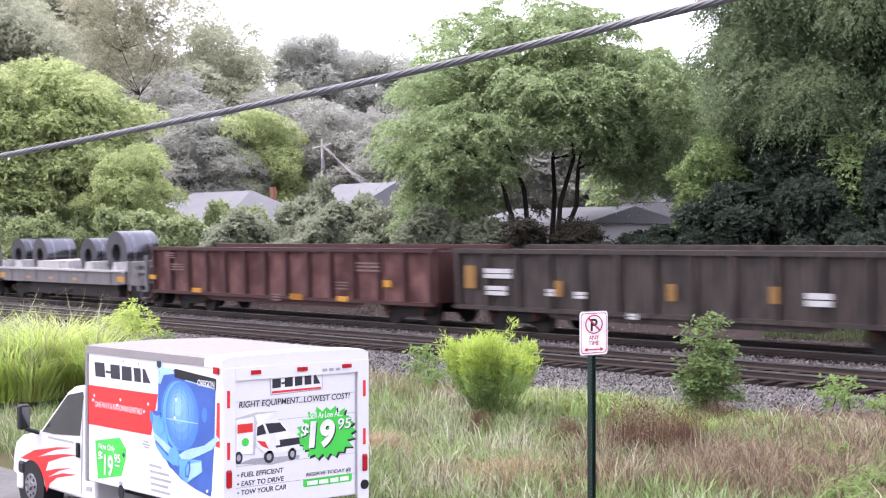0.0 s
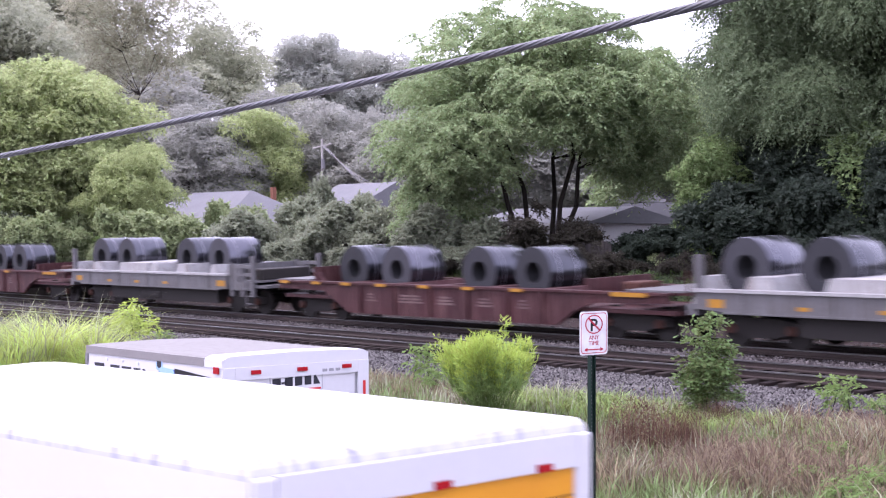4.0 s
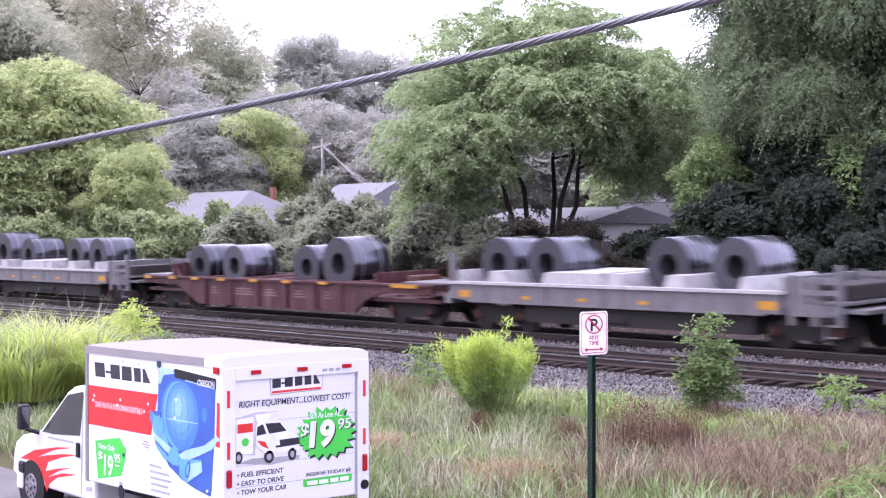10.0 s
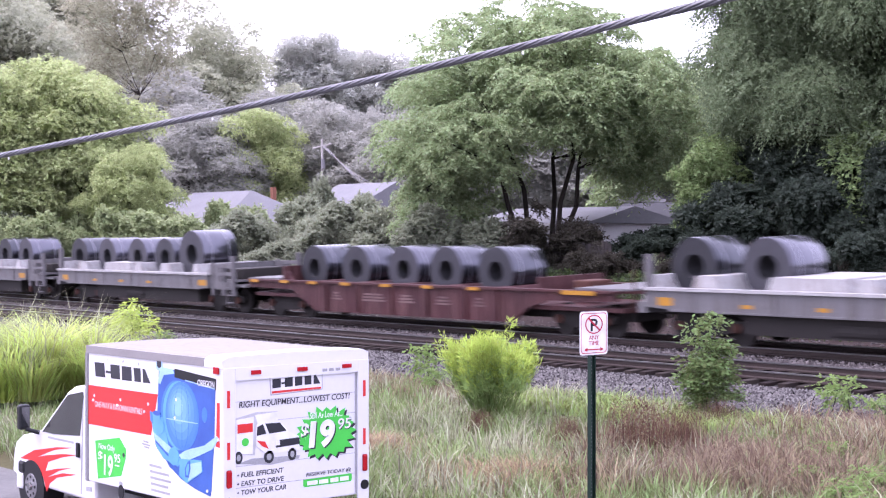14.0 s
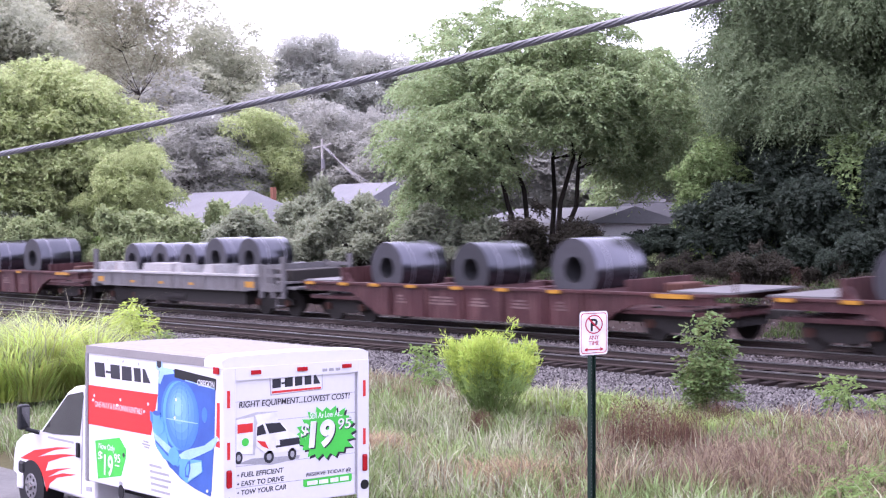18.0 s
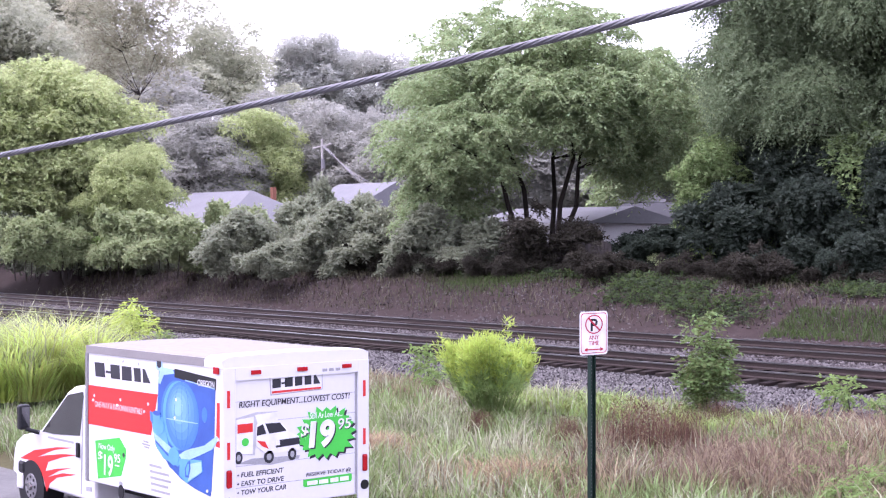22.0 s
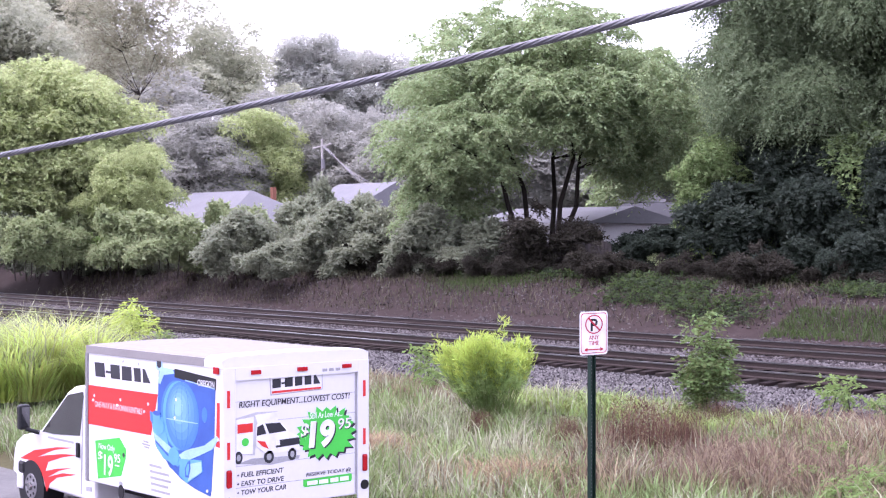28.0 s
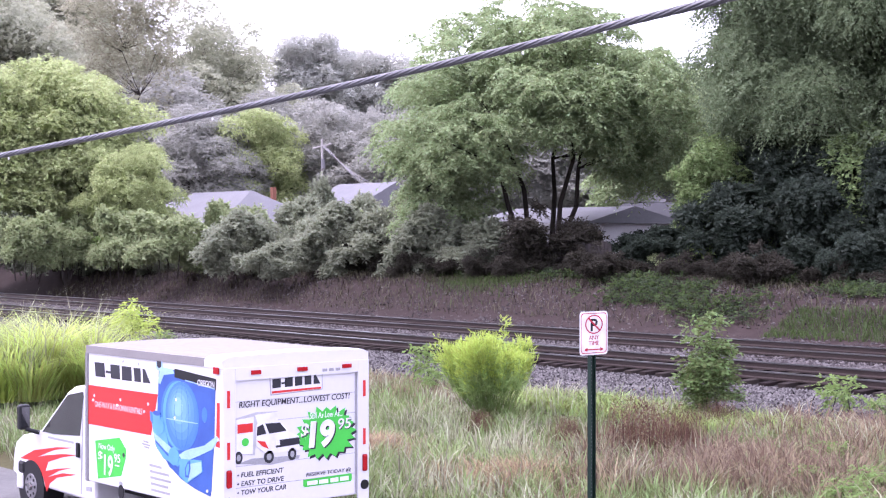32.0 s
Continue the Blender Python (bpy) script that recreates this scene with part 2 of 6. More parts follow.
def box(bm, x0, x1, y0, y1, z0, z1, bevel=0.0):
    vs = [bm.verts.new((x, y, z)) for x in (x0, x1) for y in (y0, y1) for z in (z0, z1)]
    fs = [bm.faces.new([vs[i] for i in q]) for q in ((0, 1, 3, 2), (4, 6, 7, 5), (0, 4, 5, 1), (2, 3, 7, 6), (0, 2, 6, 4), (1, 5, 7, 3))]
    if bevel:
        es = list({e for fc in fs for e in fc.edges})
        bmesh.ops.bevel(bm, geom=es, offset=bevel, segments=2, affect="EDGES", profile=0.5)
    return bm


def boxed(*a, **k):
    return box(bmesh.new(), *a, **k)


def prism(bm, poly, lo, hi, axis="y"):
    """Extrudes a polygon: (x, z) along y, (y, z) along x, or (x, y) along z."""
    def p3(u, v, w):
        return {"y": (u, w, v), "x": (w, u, v), "z": (u, v, w)}[axis]
    a = [bm.verts.new(p3(u, v, lo)) for u, v in poly]
    b = [bm.verts.new(p3(u, v, hi)) for u, v in poly]
    n = len(poly)
    bm.faces.new(a)
    bm.faces.new(b[::-1])
    for i in range(n):
        bm.faces.new((a[i], b[i], b[(i + 1) % n], a[(i + 1) % n]))
    bmesh.ops.recalc_face_normals(bm, faces=bm.faces)
    return bm


def rod(bm, p0, p1, r0, r1=None, seg=8, caps=True):
    r1 = r0 if r1 is None else r1
    p0, p1 = Vector(p0), Vector(p1)
    q = (p1 - p0).to_track_quat("Z", "Y")
    ra, rb = [], []
    for i in range(seg):
        d = q @ Vector((math.cos(2 * math.pi * i / seg), math.sin(2 * math.pi * i / seg), 0))
        ra.append(bm.verts.new(p0 + d * r0))
        rb.append(bm.verts.new(p1 + d * r1))
    for i in range(seg):
        j = (i + 1) % seg
        bm.faces.new((ra[i], ra[j], rb[j], rb[i]))
    if caps:
        bm.faces.new(ra[::-1])
        bm.faces.new(rb)
    return bm


def lettering(name, body, size, m, mat, parent, label="", stretch=1.0, align="LEFT", shear=0.0, bold=0.006):
    """Flat letters of the built-in font, lying in the xy plane of the pose m."""
    cu = bpy.data.curves.new(name, "FONT")
    cu.body, cu.size, cu.align_x, cu.align_y, cu.extrude, cu.shear = body, size, align, "BOTTOM_BASELINE", 0.001, shear
    cu.offset = bold * size
    tmp = bpy.data.objects.new("tmp", cu)
    scene.collection.objects.link(tmp)
    me = bpy.data.meshes.new_from_object(tmp.evaluated_get(bpy.context.evaluated_depsgraph_get()))
    bpy.data.objects.remove(tmp)
    me.transform(m @ Matrix.Diagonal((stretch, 1, 1, 1)))
    me.materials.clear()
    me.materials.append(M[mat])
    ob = link(new(name, me), parent)
    if label:
        tagged(ob, label)
    return ob


# ---- ground, road and tracks ----
RAIL_Z = 1.0
FAR_Y, NEAR_Y, HALF_GAUGE = 32.9, 28.8, 0.755
CANT = 2.33                      # track tilt in degrees, the near rail of each pair lower, fitted to the camera's view
YAW, PIVOT = -0.98, -40.0         # the railway runs askew to the x axis, turned about this place on it
LINE = pose(PIVOT, FAR_Y, RAIL_Z, CANT, 0, YAW)


def beside(u, v):
    """The place u along and v across the railway, counted like x and y but turned with it."""
    c, s = math.cos(radians(YAW)), math.sin(radians(YAW))
    return PIVOT + (u - PIVOT) * c - (v - FAR_Y) * s, FAR_Y + (u - PIVOT) * s + (v - FAR_Y) * c


STEPS = [(-4000, -2), (-40, -0.01), (11.15, -0.01), (11.5, 0.06), (12.4, 0.12), (16, 0.2), (21.4, 0.4), (23.4, 0.52), (25.2, 0.54), (27.1, 0.5), (27.7, 0.52), (28.0, 0.56), (30.1, 0.69), (31.6, 0.75), (34.4, 0.86), (35.0, 0.86), (36.2, 0.74),
         (37.2, 0.95), (39.6, 2.0), (41.0, 2.3), (62, 2.4), (95, 2.6), (125, 5), (190, 16), (320, 22), (4000, 40)]


def ground_z(x, y):
    y = FAR_Y + (y - FAR_Y) * math.cos(radians(YAW)) - (x - PIVOT) * math.sin(radians(YAW))
    for (a, za), (b, zb) in zip(STEPS, STEPS[1:]):
        if y <= b:
            z = za + (zb - za) * max(0.0, (y - a) / (b - a))
            break
    rough = 0.0
    if 12.5 < y < 24.5:
        rough = 0.07
    elif 36 < y < 60:
        rough = 0.12
    elif y >= 60:
        rough = 0.5
    return z + rough * noise.noise((x * 0.3, y * 0.3, 0.7)) + rough * 0.25 * noise.noise((x * 0.7, y * 0.7, 4.2))


def ground():
    xs = [-4000, -1500, -700, -420, -300, -240, -190, -150, -120] + list(np.arange(-100, 12, 1.6)) + [14, 20, 30, 50, 90, 200, 500, 1500, 4000]
    ys = ([-4000, -800, -200, -60, -40, -20, 0, 8, 11.15, 11.5, 12.4] + list(np.arange(13, 21, 0.8)) + [21.4, 22, 22.7, 23.4, 24.1, 24.7, 25.2, 26, 26.6, 27.1, 27.7, 28.0, 28.8, 30.1, 30.9, 31.6, 33, 34.4, 35.0, 35.6, 36.2]
          + list(np.arange(36.7, 48, 0.7)) + list(np.arange(49, 62, 2)) + [66, 72, 80, 90, 95, 105, 115, 125, 140, 160, 190, 240, 320, 600, 1500, 4000])
    verts = [(*q, ground_z(*q)) for q in (beside(x, y) for y in ys for x in xs)]
    n = len(xs)
    faces, slots = [], []
    for j in range(len(ys) - 1):
        ym = (ys[j] + ys[j + 1]) / 2
        for i in range(n - 1):
            faces.append((j * n + i, j * n + i + 1, (j + 1) * n + i + 1, (j + 1) * n + i))
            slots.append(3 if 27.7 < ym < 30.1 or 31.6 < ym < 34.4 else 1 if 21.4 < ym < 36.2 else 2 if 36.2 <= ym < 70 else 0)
    ob = mesh_part("ground", verts, faces, "soil", None, "brown earth and rough verge beside the railway, rising to a bank", True)
    ob.data.materials.append(M["ballast_bed"])
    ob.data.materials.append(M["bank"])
    ob.data.materials.append(M["oily_shaded_bed"])
    ob.data.polygons.foreach_set("material_index", slots)
    tagged(ob, category="ground", kind="structure")
    road = mesh_part("road", [(-300, -9, 0.006), (300, -9, 0.006), (300, 11.2, 0.006), (-300, 11.2, 0.006),
                              (-300, -9, -0.2), (300, -9, -0.2), (300, 11.2, -0.2), (-300, 11.2, -0.2)],
                     [(0, 1, 2, 3), (4, 7, 6, 5), (0, 4, 5, 1), (3, 2, 6, 7), (0, 3, 7, 4), (1, 5, 6, 2)], "asphalt", None,
                     "worn grey asphalt road beside the verge")
    tagged(road, category="road", kind="structure")


ground()


def rail_profile():
    return [(-0.1, 0), (0.1, 0), (0.1, 0.03), (0.025, 0.05), (0.025, 0.13), (0.05, 0.145), (-0.05, 0.145), (-0.025, 0.13), (-0.025, 0.05), (-0.1, 0.03)]


def track(name, y, label):
    t = thing(name, LINE @ Matrix.Translation((-PIVOT, (y - FAR_Y) / math.cos(radians(CANT)), 0)), label, "railway track", "pair of tracks")
    for side in (-1, 1):
        o = side * HALF_GAUGE
        r = part("rail", prism(bmesh.new(), [(o + u, v - 0.17) for u, v in rail_profile()], -900, 600, "x"), "rail", t)
        part("railhead", boxed(-900, 600, o - 0.045, o + 0.045, -0.0249, 0.0), "railhead", r, "bright worn running surface")
    tie = boxed(-0.115, 0.115, -1.3, 1.3, -0.34, -0.165, bevel=0.012)
    me = part("tie", tie, "tie", t).data
    first = t.children[-1]
    first.location = (-75, 0, 0)
    x, rng = -74.36, random.Random(int(y))
    while x < -6:
        o = link(new("tie", me), t)
        o.location, o.rotation_euler = (x, rng.uniform(-0.07, 0.07), rng.uniform(-0.02, 0.0)), (0, 0, rng.uniform(-0.025, 0.025))
        x += 0.5 + rng.uniform(-0.03, 0.03)
    bm = bmesh.new()
    for k in list(range(-330, -75, 1)) + list(range(-5, 120, 1)):
        box(bm, k - 0.15, k + 0.15, -1.3, 1.3, -0.36, -0.175)
    tagged(part("distant_ties", bm, "tie", t), kind="stuff")
    return t


track("railway_track", FAR_Y, "rust-brown steel rails on dark wooden ties, far line")
track("railway_track", NEAR_Y, "rust-brown steel rails on dark wooden ties, empty near line")


def stones(name, label, count, zone, size, mat, seed):
    """Loose broken stones strewn over a stretch of the ground; one joined object."""
    rng = np.random.default_rng(seed)
    xs = -11 - 60 * rng.random(count) ** 1.15
    ys = zone[0] + (zone[1] - zone[0]) * rng.random(count)
    xs, ys = beside(xs, ys)
    base = np.array([(1, 0, 0), (0, 1, 0), (-1, 0, 0), (0, -1, 0), (0, 0, 0.9), (0, 0, -0.7)], float)
    tri = np.array([(0, 1, 4), (1, 2, 4), (2, 3, 4), (3, 0, 4), (1, 0, 5), (2, 1, 5), (3, 2, 5), (0, 3, 5)])
    s = size * (0.6 + 0.9 * rng.random((count, 1, 1)))
    v = base[None] * (0.7 + 0.6 * rng.random((count, 6, 3))) * s
    a = rng.random(count) * 6.28
    ca, sa = np.cos(a)[:, None], np.sin(a)[:, None]
    v = np.stack([v[..., 0] * ca - v[..., 1] * sa, v[..., 0] * sa + v[..., 1] * ca, v[..., 2]], -1)
    z = np.array([ground_z(x, y) for x, y in zip(xs, ys)])
    v += np.stack([xs, ys, z + size * 0.25], -1)[:, None]
    f = tri[None] + 6 * np.arange(count)[:, None, None]
    ob = mesh_part(name, v.reshape(-1, 3).tolist(), f.reshape(-1, 3).tolist(), mat, None, label)
    tagged(ob, category="ballast", kind="stuff")


stones("ballast_shoulder", "loose pale grey crushed stone sloping beside the near track", 62000, (21.3, 27.6), 0.031, "stone", 1)
stones("ballast_cribs", "grey crushed stone between and beside the rails", 11000, (29.7, 31.9), 0.04, "grey_stone", 2)
stones("ballast_edge", "dusty grey crushed stone beyond the far rail", 6500, (34.0, 36.6), 0.035, "grey_stone", 4)
stones("bank_stones", "scattered pale stones on the earth bank", 7000, (36.2, 41.0), 0.04, "bank_stone", 3)


# ---- parked rental box truck ----
def wheel(parent, x, y, z, r, w, out):
    t = part("wheel", rod(bmesh.new(), (x, y - w / 2, z), (x, y + w / 2, z), r, seg=28), "rubber", parent, "black tyre", True)
    yo = y + out * w / 2
    part("rim", rod(bmesh.new(), (x, yo - out * 0.05, z), (x, yo + out * 0.012, z), r * 0.62, r * 0.56, seg=24), "alu", t, "silver steel rim")
    part("hub", rod(bmesh.new(), (x, yo, z), (x, yo + out * 0.05, z), r * 0.2, r * 0.17, seg=14), "chrome", t)
    bm = bmesh.new()
    for k in range(8):
        a = k * math.pi / 4
        rod(bm, (x + r * 0.42 * math.cos(a), yo, z + r * 0.42 * math.sin(a)), (x + r * 0.42 * math.cos(a), yo + out * 0.018, z + r * 0.42 * math.sin(a)), r * 0.07, seg=8)
    part("hand_holes", bm, "black", t)
    return t


TX0, TX1, TY0, TY1, TZ = -17.87, -14.65, 9.59, 11.74, 2.38


def parked_truck():
    t = thing("box_truck", pose(TX1, TY0, 0), "white rental box truck with a red band, parked beside the verge", "truck")
    L, W, H = TX1 - TX0, TY1 - TY0, TZ
    part("cargo_box", boxed(-L, 0, 0, W, 0.58, H - 0.1, bevel=0.02), "white_paint", t, "white panel cargo box")
    roof = bmesh.new()
    prism(roof, [(0.0, H - 0.1), (W, H - 0.1), (W, H - 0.03), (W - 0.09, H - 0.005), (W / 2, H + 0.015), (0.09, H - 0.005), (0, H - 0.03)], -L, -0.36, "x")
    part("roof", roof, "roof_grey", t, "grey weathered roof skin")
    cap = prism(bmesh.new(), [(-0.01, H - 0.12), (W + 0.01, H - 0.12), (W + 0.01, H - 0.03), (W - 0.09, H + 0.012), (W / 2, H + 0.03), (0.09, H + 0.012), (-0.01, H - 0.03)], -0.38, 0.012, "x")
    part("rear_cap", cap, "white_paint", t, "white moulded roof end")
    for y in (-0.012, W - 0.008):
        part("roof_rail", boxed(-L, -0.36, y, y + 0.02, H - 0.115, H - 0.015), "rail_alu", t, "grey aluminium rail")
    part("front_corner", boxed(-L - 0.015, -L + 0.05, -0.014, 0.04, 0.58, H - 0.115), "alu", t)
    # rear frame and roller door
    for y0, y1 in ((-0.004, 0.17), (W - 0.17, W + 0.004)):
        part("rear_post", boxed(0.0, 0.03, y0, y1, 0.5, H - 0.12, bevel=0.006), "white_paint", t)
    part("header", boxed(0.0, 0.03, 0.17, W - 0.17, H - 0.27, H - 0.12), "white_paint", t)
    door = part("roller_door", boxed(-0.03, 0.002, 0.17, W - 0.17, 0.6, H - 0.27), "white_paint", t, "white roller door")
    for k in range(1, 6):
        z = 0.6 + k * (H - 0.87) / 6
        part("door_seam", boxed(0.002, 0.0035, 0.17, W - 0.17, z - 0.003, z + 0.003), "grey_vinyl", door)
    part("door_track", boxed(-0.02, 0.004, W - 0.2, W - 0.17, 0.6, H - 0.28), "grey_vinyl", t)
    for y, w in ((0.45, 0.14), (1.12, 0.15), (1.8, 0.14)):
        part("marker_lamp", boxed(0.03, 0.05, y - w / 2, y + w / 2, H - 0.21, H - 0.16, bevel=0.006), "tail_red", t, "red marker lens")
    part("marker_lamp", boxed(-0.16, -0.05, -0.022, -0.002, H - 0.19, H - 0.11, bevel=0.005), "tail_red", t, "red side lens")
    for y in (0.07, W - 0.07):
        for z, h in ((1.9, 0.2), (1.3, 0.2)):
            part("reflector", boxed(0.03, 0.034, y - 0.02, y + 0.02, z - h / 2, z + h / 2), "red", t)
        part("tail_lamp", boxed(0.03, 0.06, y - 0.036, y + 0.036, 0.87, 1.08, bevel=0.02), "tail_red", t, "red tail lens")
        part("lamp_ring", rod(bmesh.new(), (0.03, y, 0.7), (0.045, y, 0.7), 0.06, seg=16), "black", t)
    # undercarriage and running gear
    part("bumper", boxed(-0.05, 0.25, 0.1, W - 0.1, 0.4, 0.52, bevel=0.02), "grey_vinyl", t, "step bumper")
    part("chassis", boxed(-L - 2.0, -0.1, 0.55, W - 0.55, 0.36, 0.58), "black", t)
    for y, o in ((0.2, -1), (W - 0.2, 1)):
        wheel(t, -0.95, y, 0.34, 0.34, 0.3, o)
    # cab
    x0, yc0, yc1 = -L, 0.12, W - 0.12
    prof = [(x0 + 0.02, 0.26), (x0 + 0.02, 1.72), (-3.599, 1.801), (-3.804, 1.767), (-4.013, 1.671), (-4.795, 1.089), (-5.002, 1.038), (-5.354, 0.963), (-5.551, 0.855), (-5.623, 0.693), (-5.660, 0.403), (x0 - 2.0, 0.3)]
    cab = prism(bmesh.new(), prof, yc0, yc1, "y")
    bmesh.ops.bevel(cab, geom=[e for e in cab.edges if abs(e.verts[0].co.y - e.verts[1].co.y) < 0.01], offset=0.06, segments=3, affect="EDGES", profile=0.6)
    part("cab", cab, "white_paint", t, "white van cab")
    win = prism(bmesh.new(), [(-3.630, 1.116), (-3.521, 1.648), (-3.536, 1.715), (-3.965, 1.644), (-4.710, 1.073), (-4.374, 1.067)], yc0 - 0.006, yc0 + 0.02, "y")
    part("side_window", win, "cab_glass", t, "dark side glass")
    part("windscreen", prism(bmesh.new(), [(-4.013, 1.648), (-4.029, 1.670), (-4.744, 1.126), (-4.710, 1.105)], yc0 + 0.12, yc1 - 0.12, "y"), "glass", t)
    hx, hz = (-3.662, 0.923)
    part("door_handle", boxed(hx - 0.04, hx + 0.04, yc0 - 0.035, yc0, hz - 0.1, hz + 0.1, bevel=0.012), "black", t, "black door handle")
    part("bumper_corner", boxed(x0 - 2.24, x0 - 2.06, yc0 - 0.04, yc0 + 0.3, 0.2, 0.42, bevel=0.03), "white_paint", t)
    part("front_bumper", boxed(x0 - 2.22, x0 - 2.02, yc0 - 0.03, yc1 + 0.03, 0.42, 0.6, bevel=0.04), "black", t, "dark bumper")
    arch = bmesh.new()
    rod(arch, (x0 - 1.82, yc0 - 0.012, 0.25), (x0 - 1.82, yc0 + 0.3, 0.25), 0.385, seg=28)
    part("wheel_arch", arch, "black", t, "dark wheel arch")
    for y, o in ((0.24, -1), (W - 0.24, 1)):
        wheel(t, x0 - 1.82, y, 0.27, 0.31, 0.26, o)
    mx, mz = (-4.933, 1.259)
    mir = part("mirror", boxed(mx - 0.1, mx + 0.02, yc0 - 0.24, yc0 - 0.08, mz - 0.17, mz + 0.18, bevel=0.03), "black", t, "black door mirror")
    part("mirror_glass", boxed(mx + 0.021, mx + 0.026, yc0 - 0.22, yc0 - 0.1, mz - 0.13, mz + 0.15), "glass", mir)
    part("mirror_arm", rod(bmesh.new(), (mx, yc0 - 0.15, mz - 0.16), (mx + 0.1, yc0 + 0.02, mz - 0.22), 0.03), "black", mir)
    truck_graphics(t, L, W, H)
    return t


SIDE = Matrix(((1, 0, 0, 0), (0, 0, -1, 0), (0, 1, 0, 0), (0, 0, 0, 1)))      # letters on a face that looks to -y
REAR = Matrix(((0, 0, 1, 0), (1, 0, 0, 0), (0, 1, 0, 0), (0, 0, 0, 1)))       # letters on a face that looks to +x


def flat(poly, lo, hi, axis):
    return prism(bmesh.new(), poly, lo, hi, axis)


def fitted(name, body, m, u0, v0, w, h, mat, parent, label="", shear=0.0, bold=0.012):
    """Letters scaled to a width and height, from the lower left corner (u0, v0) on the plane of m."""
    ob = lettering(name, body, 1.0, Matrix.Identity(4), mat, parent, label, shear=shear, bold=bold)
    co = np.array([v.co for v in ob.data.vertices])
    lo, hi = co.min(0), co.max(0)
    ob.data.transform(m @ Matrix.Translation((u0, v0, 0)) @ Matrix.Diagonal((w / (hi[0] - lo[0]), h / (hi[1] - lo[1]), 0.5, 1)) @ Matrix.Translation((-lo[0], -lo[1], 0)))
    return ob


def ellipse(c, ru, rv, n=28, a0=0, a1=360):
    return [(c[0] + ru * math.cos(radians(a0 + (a1 - a0) * k / n)), c[1] + rv * math.sin(radians(a0 + (a1 - a0) * k / n))) for k in range(n + (a1 - a0 < 360))]


def truck_graphics(t, L, W, H):
    def side(name, poly, mat, label="", k=0, off=0.0):
        return part(name, flat(poly, off - 0.003 - k * 0.002, off + 0.004, "y"), mat, t, label)

    def rear(name, poly, mat, label="", k=0, parent=None):
        return part(name, flat(poly, -0.004, 0.005 + k * 0.002, "x"), mat, parent or t, label)

    def on_side(k):
        return Matrix.Translation((0, -0.004 - k * 0.002, 0)) @ SIDE

    def on_rear(k):
        return Matrix.Translation((0.006 + k * 0.002, 0, 0)) @ REAR

    # side: brand mark as plain bars, band, slogan
    for quad in ([(-3.007, 2.155), (-2.753, 2.156), (-2.723, 1.971), (-2.977, 1.969)], [(-2.709, 2.064), (-2.562, 2.062), (-2.562, 2.030), (-2.709, 2.031)], [(-2.591, 2.151), (-2.360, 2.151), (-2.346, 1.972), (-2.577, 1.970)],
                 [(-2.303, 2.147), (-2.062, 2.148), (-2.048, 1.971), (-2.289, 1.969)], [(-2.007, 2.145), (-1.840, 2.145), (-1.827, 1.973), (-1.979, 1.973)], [(-1.786, 2.145), (-1.731, 2.145), (-1.595, 1.975), (-1.772, 1.973)]):
        side("brand_bar", quad, "mark_dark")
    side("red_band", [(-3.212, 1.845), (-1.421, 1.853), (-1.582, 1.334), (-3.212, 1.331)], "red", "red band")
    side("red_band", [(-0.100, 1.859), (-0.046, 1.857), (-0.046, 1.336), (-0.124, 1.345)], "red")
    a, b = (-2.992, 1.573), (-1.79, 1.636)
    fitted("slogan", "ONE-WAY & IN-TOWN RENTALS", on_side(1), a[0], a[1], b[0] - a[0], 0.075, "sign_white", t, "white slogan lettering", 0.0, 0.0)
    for q in ((-3.011, 1.715), (-2.331, 1.714), (-1.649, 1.716)):
        side("rivet_spot", ellipse(q, 0.022, 0.02, 10), "sign_white", "", 1)
    # side: picture panel
    side("picture_field", [(-1.395, 2.191), (-1.029, 2.180), (-0.136, 2.008), (-0.159, 1.414), (-0.219, 0.827), (-0.487, 0.847), (-1.145, 0.986), (-1.395, 1.221), (-1.434, 1.564)], "blue", "deep blue picture field")
    side("title_bar", [(-1.029, 2.197), (-0.124, 2.133), (-0.124, 2.002), (-1.029, 2.091)], "black", "", 1)
    a, b = (-0.512, 2.046), (-0.147, 2.059)
    fitted("title", "OREGON", on_side(2), a[0], a[1] - 0.02, b[0] - a[0], 0.075, "sign_white", t, "white title lettering")
    side("title_rule", [(-0.786, 2.077), (-0.147, 2.020), (-0.147, 2.007), (-0.786, 2.064)], "pale_blue", "", 2)
    c, e1, e2 = (-0.862, 1.635), (-0.487, 1.648), (-0.862, 2.048)
    ru, rv = e1[0] - c[0], e2[1] - c[1]
    side("globe_frame", [(q[0] - ru * 0.3, q[1] + rv * 0.02) for q in ellipse(c, ru, rv * 1.0)], "globe_low", "", 0, -0.0007)
    side("frame_edge", [(q[0] - ru * 0.17, q[1]) for q in ellipse(c, ru, rv * 1.01)], "sky_blue", "", 0, -0.0013)
    globe = side("globe", ellipse(c, ru, rv), "globe_low", "light blue globe picture", 1)
    for i, (f, du, dv) in enumerate(((0.92, -0.03, 0.05), (0.8, -0.07, 0.1), (0.64, -0.12, 0.15), (0.46, -0.17, 0.21), (0.28, -0.22, 0.26))):
        ring = flat([(q[0] + ru * du, q[1] + rv * dv) for q in ellipse(c, ru * f, rv * f)], -0.0052 - i * 0.0003, 0.0, "y")
        part("globe_tone", ring, "globe_%d" % i, globe)
